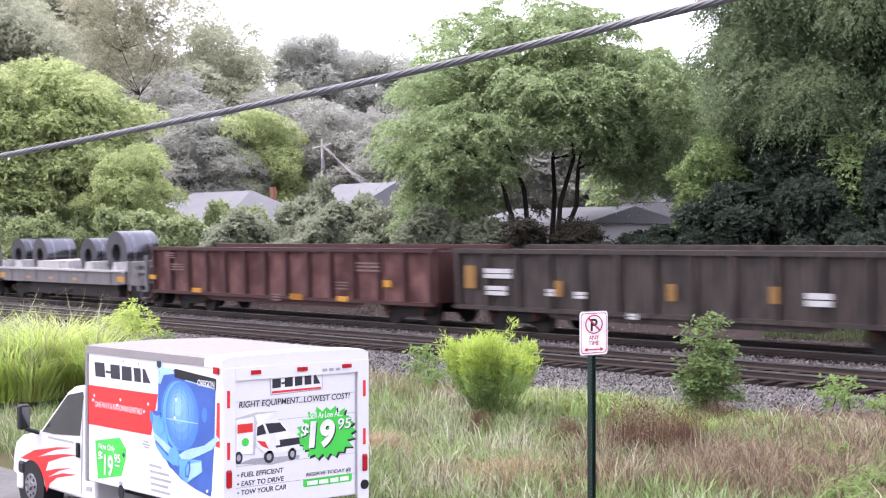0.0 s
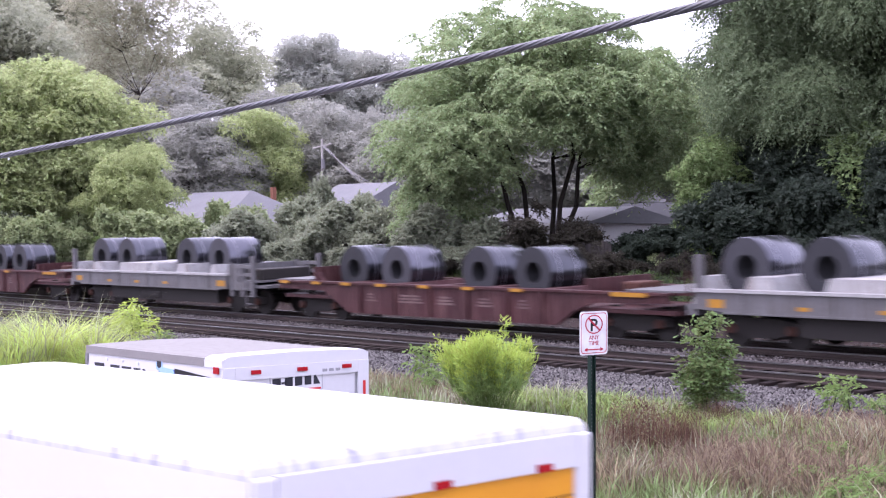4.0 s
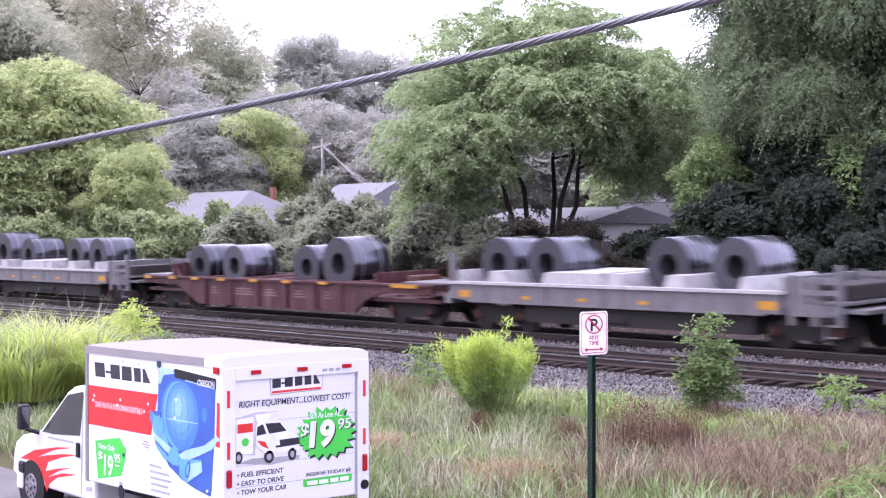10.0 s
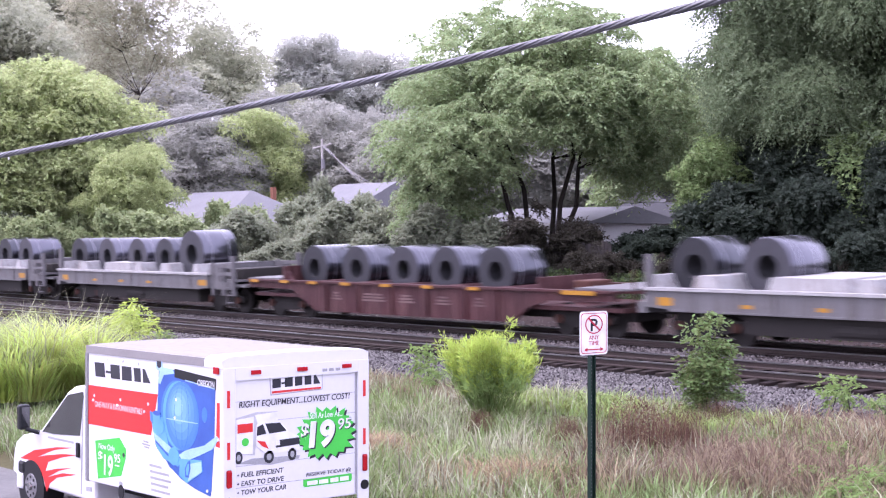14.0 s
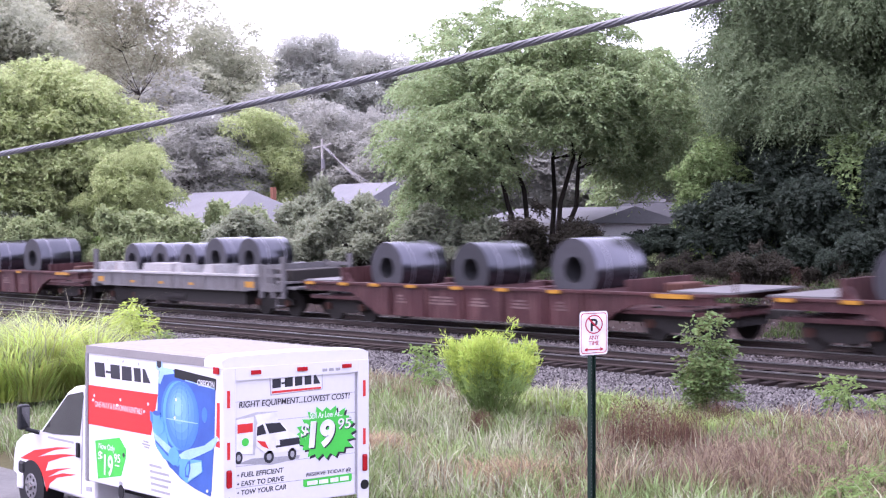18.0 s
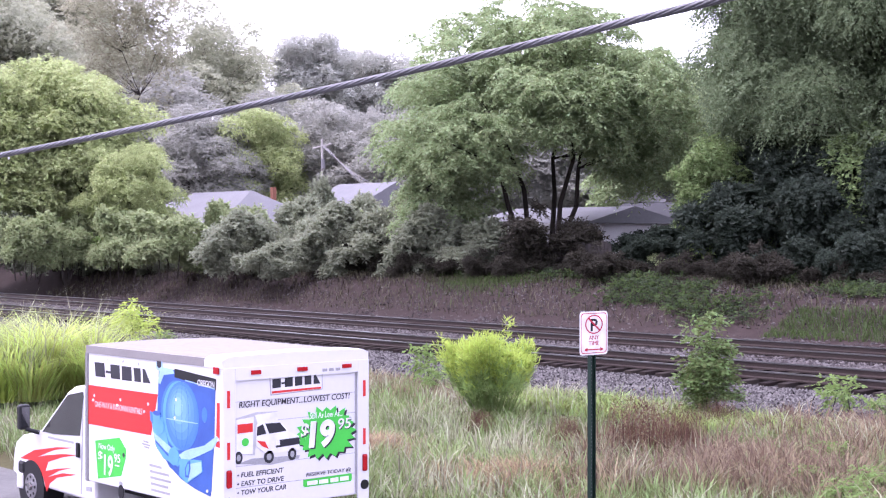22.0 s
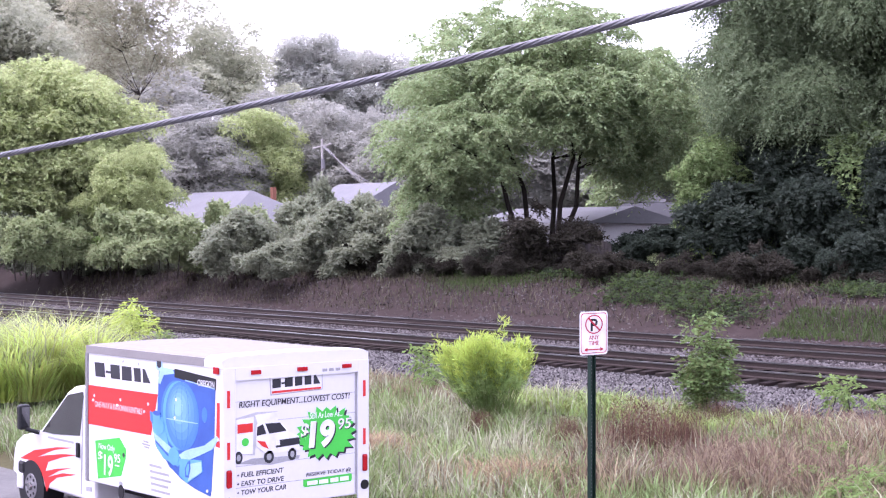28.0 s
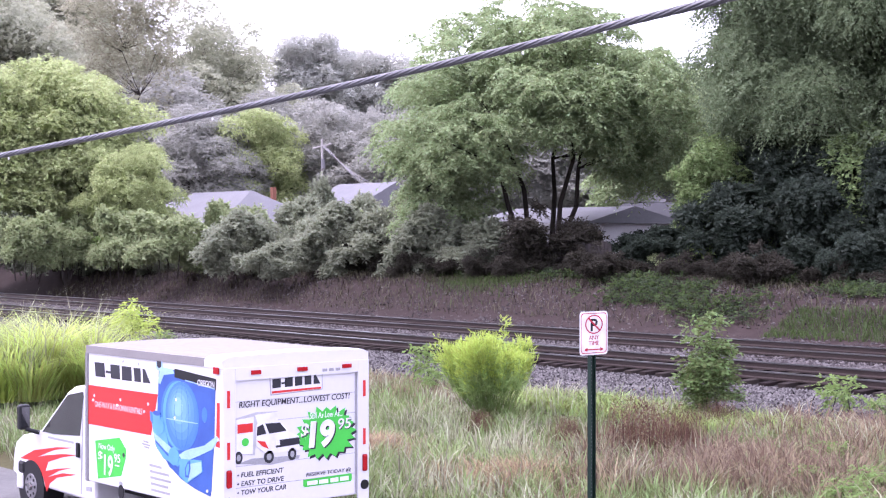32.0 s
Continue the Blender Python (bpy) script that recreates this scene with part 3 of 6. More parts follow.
    for du in (-0.45, 0.0, 0.42):
        part("globe_seam", flat([(c[0] + ru * (du + 0.012) * math.cos(radians(k)), c[1] + rv * 0.97 * math.sin(radians(k))) for k in range(-80, 81, 16)]
                                + [(c[0] + ru * (du - 0.012) * math.cos(radians(k)), c[1] + rv * 0.97 * math.sin(radians(k))) for k in range(80, -81, -16)], -0.0069, 0.0, "y"), "globe_low", globe)
    part("globe_band", flat([(q[0], q[1] - rv * 0.14) for q in ellipse(c, ru * 0.96, rv * 0.02)], -0.0072, 0.0, "y"), "pale_blue", globe)
    side("globe_shine", [(q[0] - ru * 0.35, q[1] + rv * 0.45) for q in ellipse(c, ru * 0.05, rv * 0.05)], "sign_white", "", 2)
    side("upper_arm", [(-1.461, 2.249), (-1.315, 2.265), (-1.302, 2.197), (-1.067, 2.184), (-1.041, 2.131), (-1.276, 2.102), (-1.355, 1.986), (-1.421, 1.995), (-1.368, 2.137), (-1.461, 2.173)], "pale_blue", "", 2)
    side("upper_lens", ellipse((-1.381, 2.233), 0.055, 0.055, 14), "mark_dark", "", 3)
    side("left_joint", [(-1.528, 1.618), (-1.448, 1.646), (-1.342, 1.634), (-1.355, 1.557), (-1.263, 1.510), (-1.263, 1.413), (-1.355, 1.370), (-1.461, 1.394), (-1.448, 1.479), (-1.515, 1.529)], "sky_blue", "", 5)
    side("left_hub", ellipse((-1.428, 1.623), 0.09, 0.03, 16), "blue", "", 6)
    side("left_grip", [(-1.595, 1.633), (-1.528, 1.625), (-1.528, 1.486), (-1.582, 1.523)], "globe_low", "", 5)
    side("arm_slot", [(-1.474, 1.268), (-1.448, 1.285), (-1.145, 1.137), (-1.171, 1.120)], "blue", "", 4)
    side("wire_loop", [(-0.723, 1.101), (-0.673, 1.120), (-0.661, 1.027), (-0.698, 0.915), (-0.774, 0.913), (-0.786, 1.013)], "blue", "", 5)
    side("loop_core", [(-0.723, 1.074), (-0.692, 1.084), (-0.686, 1.024), (-0.711, 0.941), (-0.748, 0.943), (-0.761, 1.009)], "sky_blue", "", 6)
    side("left_arm", [(-1.568, 1.538), (-1.302, 1.589), (-1.158, 1.245), (-0.862, 1.106), (-0.951, 1.021), (-1.276, 1.081), (-1.461, 1.214)], "sky_blue", "", 2, -0.0007)
    side("arm_plate", [(-1.515, 1.382), (-1.145, 1.246), (-1.041, 1.189), (-1.106, 1.141), (-1.434, 1.244)], "pale_blue", "", 3)
    side("lower_box", [(-0.913, 1.121), (-0.426, 1.147), (-0.401, 1.017), (-0.748, 0.842), (-0.913, 0.917)], "sky_blue", "", 3)
    side("box_face", [(-0.711, 1.075), (-0.426, 1.134), (-0.414, 1.016), (-0.711, 0.873)], "pale_blue", "", 4)
    side("right_arm", [(-0.939, 1.159), (-0.761, 1.239), (-0.365, 1.333), (-0.100, 1.472), (-0.064, 1.436), (-0.195, 1.305), (-0.512, 1.191), (-0.812, 1.091)], "pale_blue", "", 2)
    side("right_joint", ellipse((-1.041, 1.134), 0.12, 0.11, 16), "sky_blue", "", 4)
    side("small_globe", ellipse((-0.365, 1.692), 0.06, 0.09, 16), "globe_low", "", 1)
    side("spray_edge", [(-1.145, 0.999), (-0.487, 0.860), (-0.219, 0.827), (-0.244, 0.745), (-0.574, 0.796), (-0.888, 0.879)], "blue", "", 0, -0.001)
    # side: price tag, small print, fittings
    side("price_tag", [(-2.992, 1.130), (-2.360, 1.229), (-2.189, 1.089), (-2.203, 0.980), (-2.317, 0.745), (-2.917, 0.637)], "green", "green price tag")
    side("tag_hole", ellipse((-2.253, 1.017), 0.028, 0.03, 12), "mark_dark", "", 1)
    a, b = (-2.753, 0.708), (-2.519, 0.735)
    fitted("price", "19", on_side(2), a[0], a[1], b[0] - a[0], 0.27, "sign_white", t, "white price figures", 0.05, 0.02)
    a, b = (-2.902, 0.867), (-2.783, 0.880)
    fitted("price_sign", "$", on_side(2), a[0], a[1], b[0] - a[0], 0.14, "sign_white", t)
    a, b = (-2.490, 0.905), (-2.331, 0.923)
    fitted("price_cents", "95", on_side(2), a[0], a[1], b[0] - a[0], 0.11, "sign_white", t)
    a, b = (-2.475, 0.871), (-2.360, 0.855)
    side("price_rule", [a, (b[0], a[1]), b, (a[0], b[1])], "sign_white", "", 1)
    a = (-2.887, 1.015)
    fitted("price_note", "Now Only", on_side(2), a[0], a[1], 0.42, 0.1, "sign_white", t)
    for k, w in enumerate((26, 42, 46, 40, 44)):
        side("small_print", [(-1.62 + 0.01 * k, 0.98 - 0.075 * k), (-1.62 + w * 0.011, 0.975 - 0.075 * k), (-1.62 + w * 0.011, 0.945 - 0.075 * k), (-1.62 + 0.01 * k, 0.95 - 0.075 * k)], "grey_vinyl")
    side("fuel_door", ellipse((-2.324, 0.535), 0.07, 0.1, 18), "black", "dark fuel filler")
    side("badge", ellipse((-2.331, 0.649), 0.05, 0.025, 12), "grey_vinyl")
    for q, w in (((-1.704, 1.245), 0.06), ((-1.704, 1.210), 0.1), ((-1.690, 1.176), 0.06)):
        side("small_mark", [(q[0] - w, q[1] + 0.012), (q[0] + w, q[1] + 0.004), (q[0] + w, q[1] - 0.016), (q[0] - w, q[1] - 0.008)], "grey_vinyl")
    side("vent", [(-3.235, 0.495), (-3.097, 0.504), (-3.097, 0.445), (-3.235, 0.435)], "grey_vinyl")
    for x, y in ((166,700), (212,707), (262,715), (385,753), (368,838), (315,722), (222,628), (193,625), (250,632)):
        rx = (x - 153.5) / 235
        bm = bmesh.new()
        rod(bm, (-L + 0.02 + rx * 3.18, -0.016, 0), (-L + 0.02 + rx * 3.18, -0.002, 0), 0.018, seg=8)
        bmesh.ops.translate(bm, verts=bm.verts, vec=(0, 0, H - 0.1 - (y - 612 - rx * 23) * 0.0072))
        part("rivet_light", bm, "sign_white", t)
    # cab: red flame stripes
    for poly in ([(-5.407, 0.626), (-4.967, 0.786), (-4.291, 0.896), (-3.836, 0.935), (-4.357, 0.850), (-4.864, 0.702), (-4.558, 0.758), (-4.127, 0.820), (-3.709, 0.849), (-4.127, 0.774), (-4.541, 0.666), (-4.625, 0.531), (-4.291, 0.600), (-3.868, 0.656), (-4.225, 0.577), (-4.558, 0.452), (-4.127, 0.557), (-3.709, 0.583), (-4.291, 0.476), (-4.490, 0.374), (-4.591, 0.251), (-4.693, 0.436), (-4.864, 0.582), (-5.142, 0.631)],):
        side("flame_stripe", poly, "red", "red flame stripes", 0, 0.12)
    side("door_seam", [(-3.552, 1.714), (-3.521, 1.716), (-3.583, 0.340), (-3.615, 0.336)], "grey_vinyl", "", 0, 0.12)
    side("door_print", [(-4.558, 1.025), (-3.804, 1.023), (-3.804, 0.992), (-4.558, 0.994)], "grey_vinyl", "", 0, 0.12)
    # rear door
    bd = rear("brand_panel", [(0.662, 2.145), (1.449, 2.153), (1.449, 1.925), (0.679, 1.902)], "grey_vinyl", "framed brand panel")
    rear("panel_face", [(0.675, 2.134), (1.436, 2.143), (1.436, 1.936), (0.691, 1.915)], "sign_white", "", 1, bd)
    for quad in ([(0.703, 2.095), (0.826, 2.098), (0.826, 1.990), (0.703, 1.985)], [(0.834, 2.050), (0.900, 2.053), (0.900, 2.029), (0.834, 2.027)], [(0.884, 2.101), (1.000, 2.104), (1.000, 1.992), (0.884, 1.990)],
                 [(1.033, 2.106), (1.142, 2.106), (1.142, 1.997), (1.033, 1.993)], [(1.176, 2.107), (1.278, 2.108), (1.278, 1.998), (1.176, 1.998)], [(1.312, 2.109), (1.346, 2.111), (1.414, 2.000), (1.312, 1.999)]):
        rear("brand_bar", quad, "mark_dark", "", 2)
    rear("brand_underline", [(0.695, 1.952), (1.423, 1.961), (1.423, 1.937), (0.695, 1.925)], "red", "", 2)
    a, b = (0.231, 1.772), (1.868, 1.775)
    fitted("headline", "RIGHT EQUIPMENT...LOWEST COST!", on_rear(0), a[0], a[1], b[0] - a[0], 0.085, "mark_dark", t, "dark headline lettering", 0.12)
    for word, y in (("\u2022 FUEL EFFICIENT", 846), ("\u2022 EASY TO DRIVE", 861), ("\u2022 TOW YOUR CAR", 877)):
        q = {846: (0.207, 0.970), 861: (0.207, 0.868), 877: (0.207, 0.765)}[y]
        w = {846: 0.66, 861: 0.665, 877: 0.7}[y]
        fitted("line", word, on_rear(0), q[0], q[1], w, 0.06, "mark_dark", t, "", 0.12)
    a, b = (1.201, 0.871), (1.886, 0.869)
    fitted("line", "RESERVE TODAY @", on_rear(0), a[0], a[1], b[0] - a[0], 0.058, "mark_dark", t, "", 0.12)
    rear("address_pill", [(1.159, 0.849), (1.886, 0.855), (1.904, 0.839), (1.904, 0.776), (1.886, 0.757), (1.176, 0.758), (1.159, 0.773)], "green", "green pill", 0)
    for quad in ([(1.218, 0.825), (1.371, 0.826), (1.371, 0.774), (1.218, 0.774)], [(1.397, 0.823), (1.535, 0.822), (1.535, 0.774), (1.397, 0.775)], [(1.570, 0.826), (1.692, 0.827), (1.692, 0.774), (1.570, 0.774)], [(1.718, 0.827), (1.851, 0.827), (1.851, 0.775), (1.718, 0.775)]):
        rear("pill_bar", quad, "sign_white", "", 1)
    c = (1.509, 1.392)
    for nm, du, dv, mat, k in (("burst_shadow", 0.03, -0.025, "mark_dark", 0), ("price_burst", 0, 0, "green", 1)):
        rng, star = random.Random(9), []
        for i in range(40):
            r = (1.0 if i % 2 == 0 else 0.8) * rng.uniform(0.93, 1.07)
            star.append((c[0] + du + 0.47 * r * math.cos(6.2832 * i / 40), c[1] + dv + 0.335 * r * math.sin(6.2832 * i / 40)))
        rear(nm, star, mat, "green price burst" if k else "", k)
    for k, (dd, mat) in enumerate(((0.018, "mark_dark"), (0, "sign_white"))):
        a = (1.235, 1.217)
        fitted("price", "19", on_rear(1.6 + k * 0.6), a[0] + dd, a[1] - dd, 0.4, 0.335, mat, t, "", 0.1, 0.045)
        a = (1.117, 1.330)
        fitted("price_sign", "$", on_rear(1.6 + k * 0.6), a[0] + dd, a[1] - dd, 0.12, 0.2, mat, t, "", 0.1, 0.03)
        a = (1.683, 1.419)
        fitted("price_cents", "95", on_rear(1.6 + k * 0.6), a[0] + dd * 0.6, a[1] - dd * 0.6, 0.2, 0.13, mat, t, "", 0.1, 0.008)
    a = (1.252, 1.578)
    fitted("price_note", "Still As Low As...", on_rear(1.8), a[0], a[1], 0.5, 0.075, "sign_white", t, "", 0.15)
    # rear: the small picture of a truck
    rear("picture_shadow", [(0.199, 1.135), (0.413, 1.180), (1.109, 1.154), (1.092, 1.115), (0.695, 1.079)], "grey_vinyl", "", 0)
    rear("picture_box", [(0.184, 1.670), (0.469, 1.721), (0.777, 1.710), (0.785, 1.629), (0.493, 1.612), (0.453, 1.216), (0.184, 1.242)], "picture_grey", "small picture of a box truck", 1)
    rear("picture_front", [(0.453, 1.689), (0.777, 1.704), (0.785, 1.602), (0.493, 1.586)], "sign_white", "", 2)
    rear("picture_side", [(0.191, 1.650), (0.437, 1.670), (0.421, 1.233), (0.191, 1.248)], "sign_white", "", 2)
    rear("picture_band", [(0.207, 1.596), (0.421, 1.598), (0.421, 1.492), (0.207, 1.490)], "red", "", 3)
    rear("picture_tag", ellipse((0.317, 1.381), 0.05, 0.05, 12), "green", "", 3)
    rear("picture_cab", [(0.477, 1.574), (0.614, 1.602), (0.818, 1.579), (0.942, 1.454), (1.092, 1.387), (1.100, 1.216), (0.614, 1.214), (0.469, 1.321)], "sign_white", "", 3)
    rear("picture_glass", [(0.598, 1.577), (0.809, 1.573), (0.908, 1.464), (0.654, 1.452)], "mark_dark", "", 4)
    rear("picture_window", [(0.485, 1.546), (0.565, 1.573), (0.614, 1.455), (0.477, 1.440)], "mark_dark", "", 4)
    rear("picture_grille", [(0.736, 1.364), (1.092, 1.373), (1.100, 1.291), (0.752, 1.275)], "mark_dark", "", 4)
    rear("picture_lamp", [(0.736, 1.364), (0.801, 1.365), (0.809, 1.304), (0.744, 1.303)], "sign_white", "", 5)
    rear("picture_flame", [(0.477, 1.387), (0.598, 1.363), (0.646, 1.272), (0.549, 1.314)], "red", "", 4)
    for q, ru in (((0.223, 1.205), 0.055), ((0.654, 1.177), 0.07), ((0.991, 1.179), 0.06)):
        rear("picture_wheel", ellipse(q, ru, 0.075, 16), "mark_dark", "", 3)
        rear("picture_rim", ellipse(q, ru * 0.5, 0.04, 12), "grey_vinyl", "", 4)
    for x in (0, 1, 2):
        rear("number_bar", [(1.43 + x * 0.1, H - 0.2), (1.5 + x * 0.1, H - 0.2), (1.5 + x * 0.1, H - 0.235), (1.43 + x * 0.1, H - 0.235)], "grey_vinyl", "", 14)


parked_truck()


# ---- the freight train ----
SPEED = 18.59
GREY_L, RED_L, GON_L = 15.6, 19.05, 18.1
MOVING = []                      # (thing, its place along the line at the start, its y and z on the canted track)


def bogie(t, x):
    """A freight truck: side frame, bolster, four wheels on two axles."""
    g = part("bogie", boxed(x - 0.2, x + 0.2, -1.05, 1.05, 0.3, 0.62), "grime", t, "grimy wheel truck")
    for s in (-1, 1):
        fr = bmesh.new()
        prism(fr, [(x - 1.25, 0.34), (x - 1.25, 0.56), (x - 0.6, 0.7), (x + 0.6, 0.7), (x + 1.25, 0.56), (x + 1.25, 0.34), (x + 0.9, 0.34), (x + 0.4, 0.2), (x - 0.4, 0.2), (x - 0.9, 0.34)],
              s * 1.0 - 0.08, s * 1.0 + 0.08, "y")
        part("side_frame", fr, "grime", g)
        for dx in (-0.95, 0.95):
            w = rod(bmesh.new(), (x + dx, s * 0.755 - 0.07, 0.4), (x + dx, s * 0.755 + 0.07, 0.4), 0.48, seg=24)
            part("wheel", w, "grime", g, "dark steel wheel")
            part("axle_cap", rod(bmesh.new(), (x + dx, s * 1.06, 0.42), (x + dx, s * 1.17, 0.42), 0.13, seg=12), "rust", g)


def coupler(t, L):
    for x, s in ((0, -1), (L, 1)):
        part("coupler", boxed(min(x, x + s * 0.45), max(x, x + s * 0.45), -0.15, 0.15, 0.6, 0.85, bevel=0.03), "grime", t)


def grey_car():
    L, t = GREY_L, thing("coil_car", LINE, "pale grey open coil car with white trough and raised end", "freight car", "freight train")
    for s in (-1, 1):
        a, b = sorted((s * 1.6, s * 1.42))
        sill = part("side_sill", prism(bmesh.new(), [(0.35, 0.94), (0.35, 1.38), (L - 2.7, 1.38), (L - 2.7, 0.88), (L - 3.3, 0.88), (1.2, 0.88)], a, b, "y"), "car_grey", t, "grey side sill")
        part("top_flange", boxed(0.3, L - 2.6, min(s * 1.66, s * 1.4), max(s * 1.66, s * 1.4), 1.38, 1.46), "car_white", sill)
        part("bottom_flange", boxed(1.2, L - 3.2, min(s * 1.63, s * 1.45), max(s * 1.63, s * 1.45), 0.83, 0.88), "car_grey", sill)
        for x, w in ((0.8, 0.5), (3.6, 0.35), (5.9, 0.35), (8.2, 0.35), (L - 3.4, 0.6)):
            y = s * 1.603
            part("reflector", boxed(x, x + w, min(y, y + s * 0.006), max(y, y + s * 0.006), 0.98, 1.2 if w > 0.4 else 1.08), "yellow", sill)
        for x in (2.0, 4.6, 7.0, 9.4, 11.6):
            part("stiffener", boxed(x, x + 0.06, min(s * 1.6, s * 1.63), max(s * 1.6, s * 1.63), 0.84, 1.36), "car_grey", sill)
    part("deck", boxed(0.3, L - 0.3, -1.42, 1.42, 0.95, 1.05), "car_grey", t)
    # white saddle troughs: ridges across the car between the coil seats
    for x, w in ((0.5, 0.42), (2.3, 0.62), (5.45, 1.35), (7.2, 0.5), (9.4, 0.62), (11.7, 0.42)):
        tr = prism(bmesh.new(), [(x - w, 1.05), (x + w, 1.05), (x + w - 0.3, 1.78), (x - w + 0.3, 1.78)], -1.4, 1.4, "y")
        part("saddle", tr, "car_white", t, "white cross trough")
    # low end at the left, with two stakes
    for y in (-1.45, 1.45):
        part("stake", boxed(0.3, 0.5, y - 0.08, y + 0.08, 1.0, 2.35), "car_grey", t)
    part("end_sill", boxed(0.0, 0.3, -1.5, 1.5, 0.75, 1.05), "car_grey", t)
    # raised end housing at the right
    part("end_wall", boxed(L - 2.7, L - 2.55, -1.5, 1.5, 1.05, 1.8), "car_grey", t, "grey end bulkhead")
    for s in (-1, 1):
        a, b = sorted((s * 1.55, s * 1.45))
        for z0, z1 in ((1.38, 1.5), (1.68, 1.8)):
            part("end_rail", boxed(L - 2.55, L - 1.0, a, b, z0, z1), "car_grey", t)
        part("end_panel", boxed(L - 2.55, L - 1.0, a, b, 0.85, 1.15), "car_grey", t)
        part("end_plate", boxed(L - 2.5, L - 1.95, a + 0.01, b - 0.01, 1.15, 1.68), "car_grey", t)
        for x, top in ((L - 2.5, 1.86), (L - 1.8, 1.82), (L - 1.1, 2.12)):
            part("end_post", boxed(x, x + 0.15, min(a, b) - 0.02, max(a, b) + 0.02, 0.62, top), "car_grey", t)
        lad = part("ladder", boxed(L - 1.4, L - 1.36, s * 1.58 - 0.02, s * 1.58 + 0.02, 0.3, 1.4), "car_grey", t)
        for k in range(4):
            part("rung", boxed(L - 1.36, L - 1.02, s * 1.58 - 0.02, s * 1.58 + 0.02, 0.35 + k * 0.28, 0.39 + k * 0.28), "car_grey", lad)
    part("end_deck", boxed(L - 2.55, L - 0.8, -1.44, 1.44, 1.15, 1.22), "car_grey", t)
    # underframe enlarged into a dark mass in place of the shadow below
    part("underframe", boxed(3.5, L - 3.7, -1.38, 1.38, 0.3, 0.95), "grime", t, "grimy underframe block, widened to stand for shadow under the car")
    part("brake_reservoir", rod(bmesh.new(), (6.2, -1.25, 0.5), (7.6, -1.25, 0.5), 0.2, seg=14), "grime", t)
    # dark block added to stand for the shaded interior of the end
    part("brake_housing", boxed(L - 2.1, L - 1.0, -1.1, 1.1, 1.22, 1.62, bevel=0.04), "grime", t)
    bogie(t, 2.1)
    bogie(t, L - 2.3)
    coupler(t, L)
    return t


def red_car():
    L, t = RED_L, thing("coil_car", LINE, "oxide red open coil car with deep side sills and yellow marks", "freight car", "freight train")
    for s in (-1, 1):
        a, b = sorted((s * 1.6, s * 1.46))
        pr = [(0.2, 1.02), (0.2, 1.24), (L - 0.6, 1.24), (L - 0.6, 1.02), (L - 3.3, 0.98), (L - 4.1, 0.72), (L - 4.8, 0.28), (4.3, 0.28), (3.4, 0.72), (2.9, 0.98)]
        sill = part("side_sill", prism(bmesh.new(), pr, a, b, "y"), "car_red", t, "rusty red fish-belly sill")
        part("top_flange", boxed(0.15, L - 0.5, min(s * 1.68, s * 1.42), max(s * 1.68, s * 1.42), 1.24, 1.31), "car_red", sill)
        for x in (4.9, 6.7, 8.5, 10.3, 12.1, 13.6):
            part("rib", boxed(x, x + 0.12, min(s * 1.6, s * 1.68), max(s * 1.6, s * 1.68), 0.3, 1.24), "car_red", sill)
        for x in (0.4, 2.3, 4.0, 5.9, 8.1, 10.2, 12.4):
            part("reflector", boxed(x, x + 0.5, min(s * 1.682, s * 1.69), max(s * 1.682, s * 1.69), 1.2, 1.3), "yellow", sill)
        part("reflector", boxed(L - 2.6, L - 1.3, min(s * 1.682, s * 1.69), max(s * 1.682, s * 1.69), 1.18, 1.3), "yellow", sill)
        for x, w in ((5.3, 0.5), (7.0, 1.2), (8.9, 0.8), (10.8, 0.7), (12.6, 0.5)):
            for k in range(3):
                part("faded_lettering", boxed(x + 0.05 * k, x + w - 0.08 * k, min(s * 1.6, s * 1.604), max(s * 1.6, s * 1.604), 0.7 + 0.1 * k, 0.76 + 0.1 * k), "pale_mark", sill)
    part("floor", boxed(0.4, L - 0.4, -1.46, 1.46, 0.7, 0.82), "car_red", t)
    part("underframe", boxed(0.6, L - 0.6, -0.7, 0.7, 0.4, 0.7), "grime", t)
    for x in (4.3, 6.6, 8.9, 11.2, 13.6):
        part("saddle", prism(bmesh.new(), [(x - 0.5, 0.82), (x + 0.5, 0.82), (x + 0.2, 1.3), (x - 0.2, 1.3)], -1.4, 1.4, "y"), "car_red", t)
    part("end_wall", boxed(2.0, 2.15, -1.35, 1.35, 1.0, 1.78), "car_red", t, "short red end wall")
    for y in (-1.3, 1.1):
        part("end_brace", prism(bmesh.new(), [(2.15, 1.0), (2.6, 1.0), (2.15, 1.6)], y, y + 0.2, "y"), "car_red", t)
    part("end_wall", boxed(L - 3.9, L - 3.75, -1.35, 1.35, 1.0, 1.62), "car_red", t)
    part("brake_gear", boxed(L - 3.3, L - 2.6, -0.45, 0.45, 1.2, 1.5, bevel=0.05), "rust", t, "rusted brake housing")
    part("end_deck", boxed(L - 2.2, L - 0.1, -1.5, 1.5, 1.32, 1.37), "car_grey", t, "grey walkway plate")
    part("end_deck", boxed(0.05, 1.9, -1.5, 1.5, 1.3, 1.35), "car_grey", t)
    for y in (-1.3, 1.3):
        part("grab_post", rod(bmesh.new(), (L - 0.15, y, 0.7), (L - 0.15, y, 1.9), 0.03), "rust", t)
    bogie(t, 1.9)
    bogie(t, L - 2.3)
    coupler(t, L)
    return t


